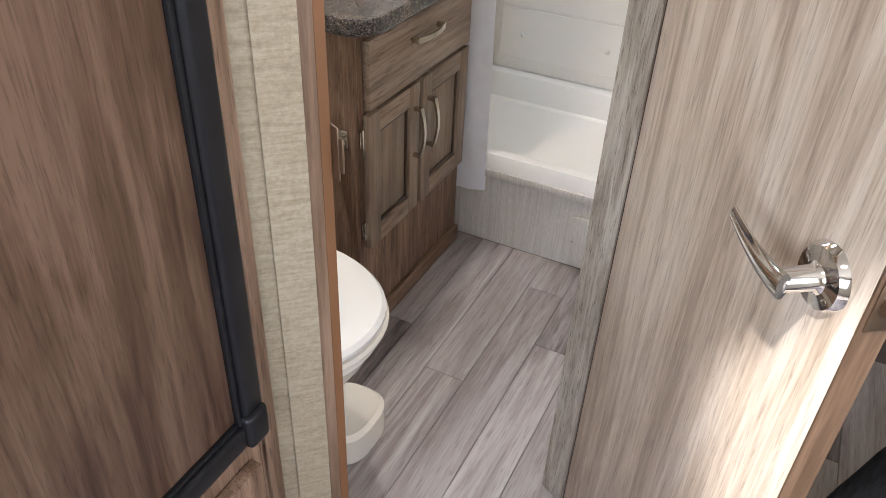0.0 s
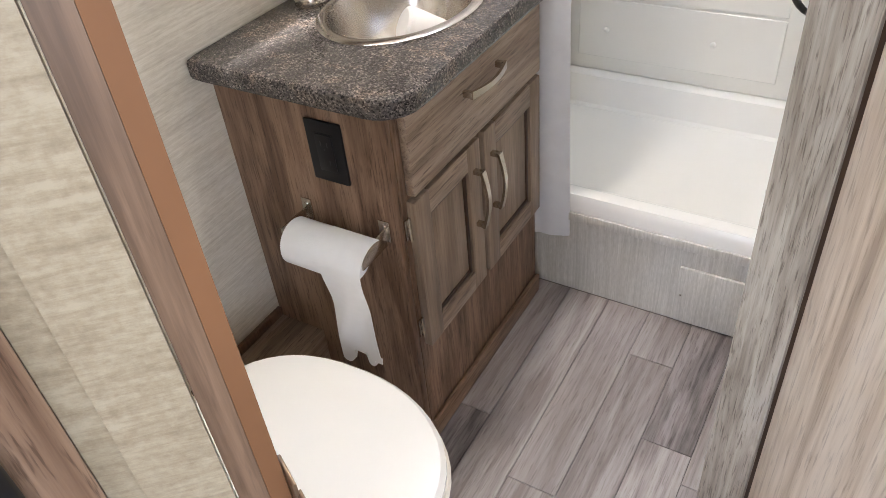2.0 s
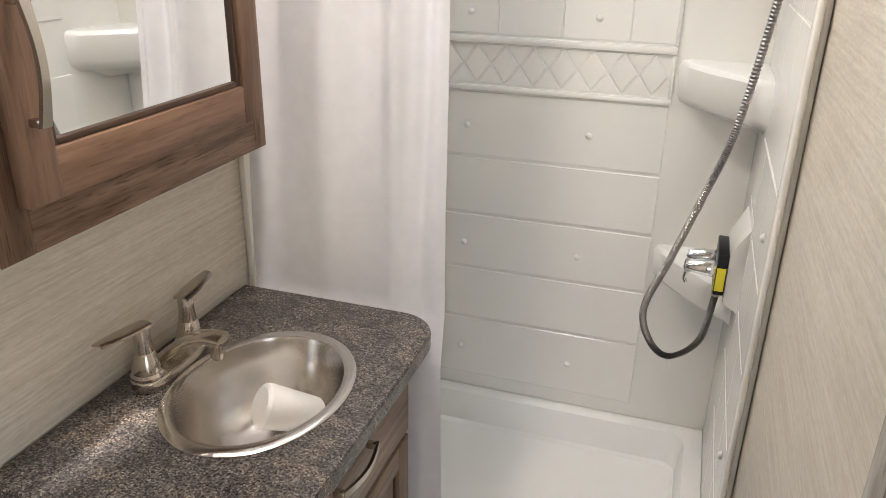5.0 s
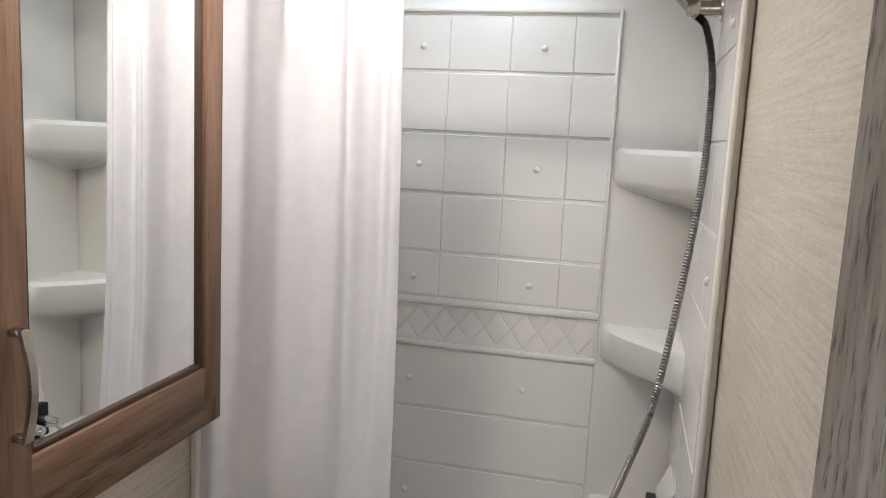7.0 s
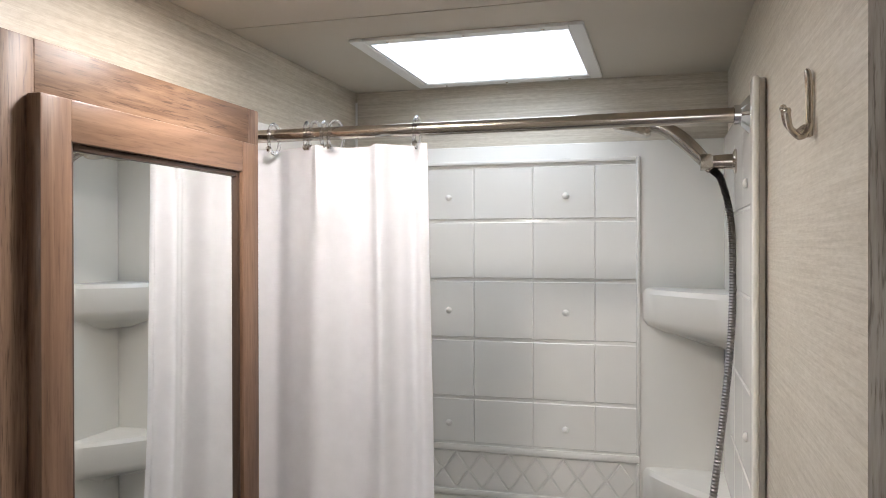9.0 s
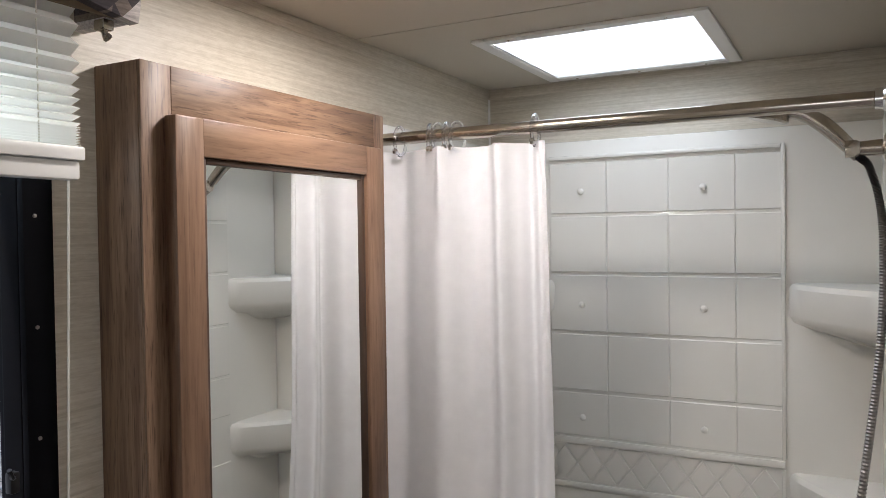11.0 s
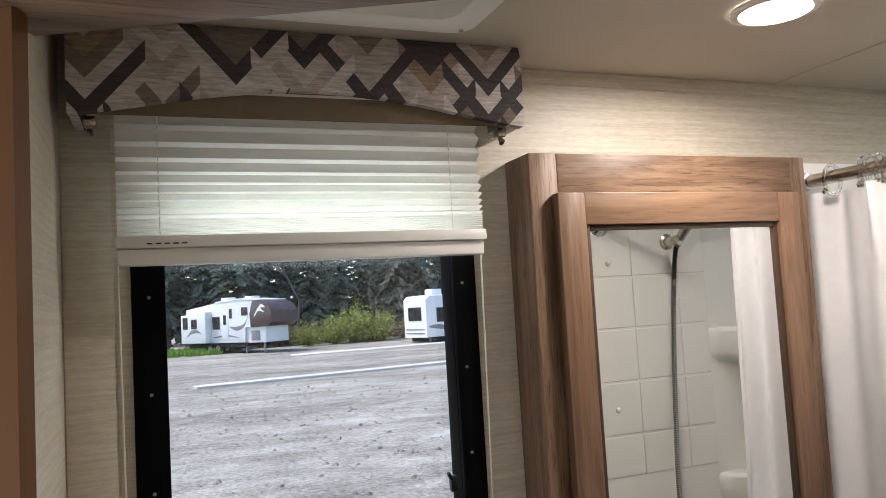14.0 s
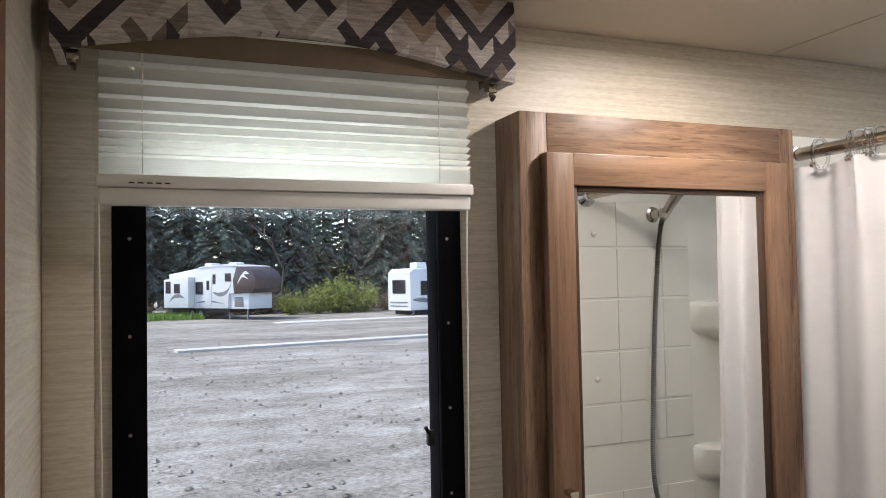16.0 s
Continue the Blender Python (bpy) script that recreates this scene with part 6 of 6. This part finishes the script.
swoosh(A, [(0.8, 1.2), (1.3, 1.5), (2.0, 1.55), (2.5, 1.4)], 0.22, -0.556, rv, M_RVG)
swoosh(A, [(4.9, 1.75), (5.6, 1.62), (6.4, 1.8), (6.9, 2.4)], 0.26, -0.006, rv, M_RVG)
swoosh(A, [(3.0, 1.1), (4.5, 1.2), (6.0, 1.05)], 0.12, -0.006, rv, M_RVG)
swoosh(A, [(7.5, 2.3), (8.0, 2.75), (8.6, 2.55)], 0.2, -0.036, rv, M_RVW)
swoosh(A, [(7.9, 2.75), (8.3, 2.95), (8.7, 2.85)], 0.2, -0.037, rv, M_RVW)
for u in (2.6, 3.5):
    wheel(A, u, 0.05, 0.38, 0.28, rv)
for u in (0.7, 6.3, 8.2):
    part("leg", lbox(A, u, u + 0.09, 0.2, 0.29, 0, 0.74), M_RVG, rv)
for u in (3.0, 5.6):
    part("roof_unit", lbox(A, u, u + 0.8, 0.8, 1.6, 3.28, 3.62, 0.08), M_RVW, rv)

# long white trailer
A = local((-47.0, 17.1), (-0.33, 0.944)) @ Matrix.Translation((0, 0, -0.25))
rv = thing("travel_trailer", "long white fifth-wheel trailer with dark windows and slide-outs", "trailer", A.translation)
M2 = A
part("body", shape(M2, [(0, 0.6), (8.6, 0.6), (9.2, 1.5), (12, 1.6), (12, 2.9), (11, 3.3), (6.0, 3.55), (0.3, 3.35), (0, 3.1)], 0, 2.45, 0.06), M_RVW, rv)
part("slide_out", shape(M2, [(3.0, 0.9), (6.9, 0.9), (6.9, 2.95), (3.0, 2.9)], -0.5, -0.001, 0.03), M_RVW, rv)
for u0, u1, z0, z1, v in ((0.9, 1.6, 1.6, 2.5, 0), (2.2, 2.7, 1.6, 2.5, 0), (3.3, 4.9, 1.65, 2.6, -0.5), (5.1, 6.6, 1.65, 2.6, -0.5), (7.1, 7.5, 1.4, 2.6, 0), (10.2, 11.1, 2.1, 2.7, 0)):
    window(M2, u0, u1, z0, z1, v, rv)
part("rear_window", lbox(M2, -0.03, -0.001, 0.5, 1.9, 1.7, 2.6, 0.01), M_RVD, rv)
for zz in (0.85, 1.1):
    part("rear_lamp", lbox(M2, -0.04, -0.001, 0.25, 2.2, zz, zz + 0.06, 0.01), M_RVG, rv)
part("awning", lbox(M2, 6.0, 10.4, -0.16, -0.01, 2.98, 3.12, 0.04), M_RVG, rv)
swoosh(M2, [(0.2, 1.3), (1.2, 1.25), (2.8, 1.0)], 0.3, -0.006, rv, M_RVG)
swoosh(M2, [(7.6, 1.5), (8.8, 1.8), (10.2, 1.9), (11.8, 1.85)], 0.25, -0.006, rv, M_RVG)
for u in (4.6, 5.6):
    wheel(M2, u, 0.02, 0.38, 0.28, rv)
for u in (1.2, 5.2, 8.4):
    part("roof_unit", lbox(M2, u, u + 0.9, 0.8, 1.6, 3.35, 3.78, 0.1), M_RVW, rv)
part("skirt", lbox(M2, 0.5, 8.4, 0.1, 2.3, 0.3, 0.6), M_TYRE, rv)
for u in (0.4, 11.4):
    part("leg", lbox(M2, u, u + 0.1, 0.2, 0.3, 0, 1.65 if u > 5 else 0.62), M_RVG, rv)

# parked car
A = local((-36.6, 14.5), (0.88, 0.47)) @ Matrix.Scale(0.88, 4)
car = thing("parked_car", "light blue boxy crossover car parked on the gravel", "car", A.translation)
part("body", shape(A, [(0.05, 0.38), (0.0, 0.75), (0.08, 1.05), (3.3, 1.05), (4.75, 0.98), (4.95, 0.80), (4.95, 0.42), (4.6, 0.32), (0.4, 0.32)], 0, 1.85, 0.05), M_CAR, car)
part("cabin", shape(A, [(0.10, 1.04), (0.25, 1.66), (0.6, 1.72), (2.7, 1.70), (3.45, 1.06)], 0.10, 1.75, 0.05), M_CAR, car)
part("roof_panel", shape(A, [(0.3, 1.69), (0.6, 1.745), (2.6, 1.73), (2.8, 1.67)], 0.14, 1.71, 0.01), M_RVW, car, "pale roof")
for pts in ([(0.38, 1.12), (0.46, 1.58), (1.05, 1.60), (1.05, 1.12)], [(1.12, 1.12), (1.12, 1.60), (1.95, 1.60), (1.95, 1.12)], [(2.02, 1.12), (2.02, 1.60), (2.62, 1.58), (3.12, 1.12)]):
    part("side_window", shape(A, pts, 0.085, 0.10), M_RVD, car)
bm = B()
ws = [(3.44, 0.2, 1.09), (3.44, 1.65, 1.09), (2.80, 1.6, 1.66), (2.80, 0.25, 1.66)]
vv = [bm.verts.new(A @ Vector((a + o, b, c))) for o in (0.02, 0.05) for a, b, c in ws]
bm.faces.new(vv[4:])
bm.faces.new(vv[:4][::-1])
for k in range(4):
    bm.faces.new((vv[k], vv[(k + 1) % 4], vv[4 + (k + 1) % 4], vv[4 + k]))
part("windscreen", bm, M_RVD, car)
for v in (0.08, 1.45):
    part("headlight", lbox(A, 4.80, 4.97, v, v + 0.32, 0.72, 0.88, 0.03), M_LAMP, car)
part("grille", lbox(A, 4.90, 4.98, 0.45, 1.40, 0.62, 0.86, 0.02), M_RIM, car)
part("bumper_slot", lbox(A, 4.90, 4.985, 0.3, 1.55, 0.40, 0.52, 0.02), M_TYRE, car)
part("door_mirror", lbox(A, 2.85, 3.0, -0.16, 0.0, 1.05, 1.2, 0.03), M_CAR, car)
for u in (0.95, 3.95):
    for v in (0.0, 1.87):
        wheel(A, u, v + (0 if v == 0 else -0.04), 0.36, 0.24, car)

# a smaller pale car farther along the yard
second = copy_thing(car, Matrix.Translation(A.translation + (A.to_3x3() @ Vector((2.2, 5.6, 0)))) @ Matrix.Scale(0.88, 4))
tagged(second, "small pale boxy hatchback parked on the gravel", "car")

# ---- floor planks ----
random.seed(11)
PW = 0.1045
M_PLANK_LIGHT = wood("vinyl_plank_pale", (0.235, 0.20, 0.187), (0.36, 0.318, 0.300), (0.45, 0.41, 0.392), 1, 0.42, 60, 4, True, 0.2, 0.5)
M_PLANK_DARK = wood("vinyl_plank_dark", (0.105, 0.088, 0.083), (0.20, 0.172, 0.164), (0.29, 0.256, 0.246), 1, 0.42, 60, 6, True, 0.2, 0.7)
# joints along the columns that lie inside the bathroom, with the tone of the plank before each joint
LAID = {-3: ((0.60, 1), (1.288, 2), (1.743, 1)), -2: ((0.52, 0), (1.743, 0)), -1: ((0.46, 2), (1.163, 0), (1.743, 1)), 0: ((0.78, 0), (1.588, 1), (1.743, 0)), 1: ((0.55, 2), (1.372, 0), (1.743, 2)), 2: ((0.9, 2), (1.3, 1), (1.743, 0))}
plank_mesh = {}
for col in range(-7, 19):
    x0 = -0.2435 + PW * col
    if x0 + PW < -0.884 or x0 > 1.2:
        continue
    y = -1.6 - random.random() * 0.5
    row = []
    while y < 1.742:
        ln_ = random.choice((0.28, 0.38, 0.52, 0.66, 0.80))
        row.append((min(y + ln_, 1.743), random.choice((0, 1, 1, 2))))
        y += ln_
    if col in LAID:
        row = [r for r in row if r[0] < LAID[col][0][0] - 0.15] + list(LAID[col])
    start = -1.9
    for end, tone in row:
        xa, xb, ya, yb = max(x0 + 0.0006, -0.884), x0 + PW - 0.0006, start + 0.0006, end - 0.0006
        start = end
        if yb - ya < 0.02:
            continue
        key = (round(xb - xa, 4), round(yb - ya, 4), tone)
        if key not in plank_mesh:
            w, d, _ = key
            me = bpy.data.meshes.new("plank")
            b_ = 0.0009
            vs = [(0, 0, -0.004), (w, 0, -0.004), (w, d, -0.004), (0, d, -0.004), (0, 0, -b_), (w, 0, -b_), (w, d, -b_), (0, d, -b_), (b_, b_, 0), (w - b_, b_, 0), (w - b_, d - b_, 0), (b_, d - b_, 0)]
            fs = [(8, 9, 10, 11)] + [(4 + k, 4 + (k + 1) % 4, 8 + (k + 1) % 4, 8 + k) for k in range(4)] + [(k, (k + 1) % 4, 4 + (k + 1) % 4, 4 + k) for k in range(4)]
            me.from_pydata(vs, [], fs)
            me.materials.append((M_PLANK_LIGHT, M_PLANK, M_PLANK_DARK)[tone])
            plank_mesh[key] = me
        ob = new("plank", plank_mesh[key])
        ob.location = (xa, ya, 0.0)
        ob.parent = floor
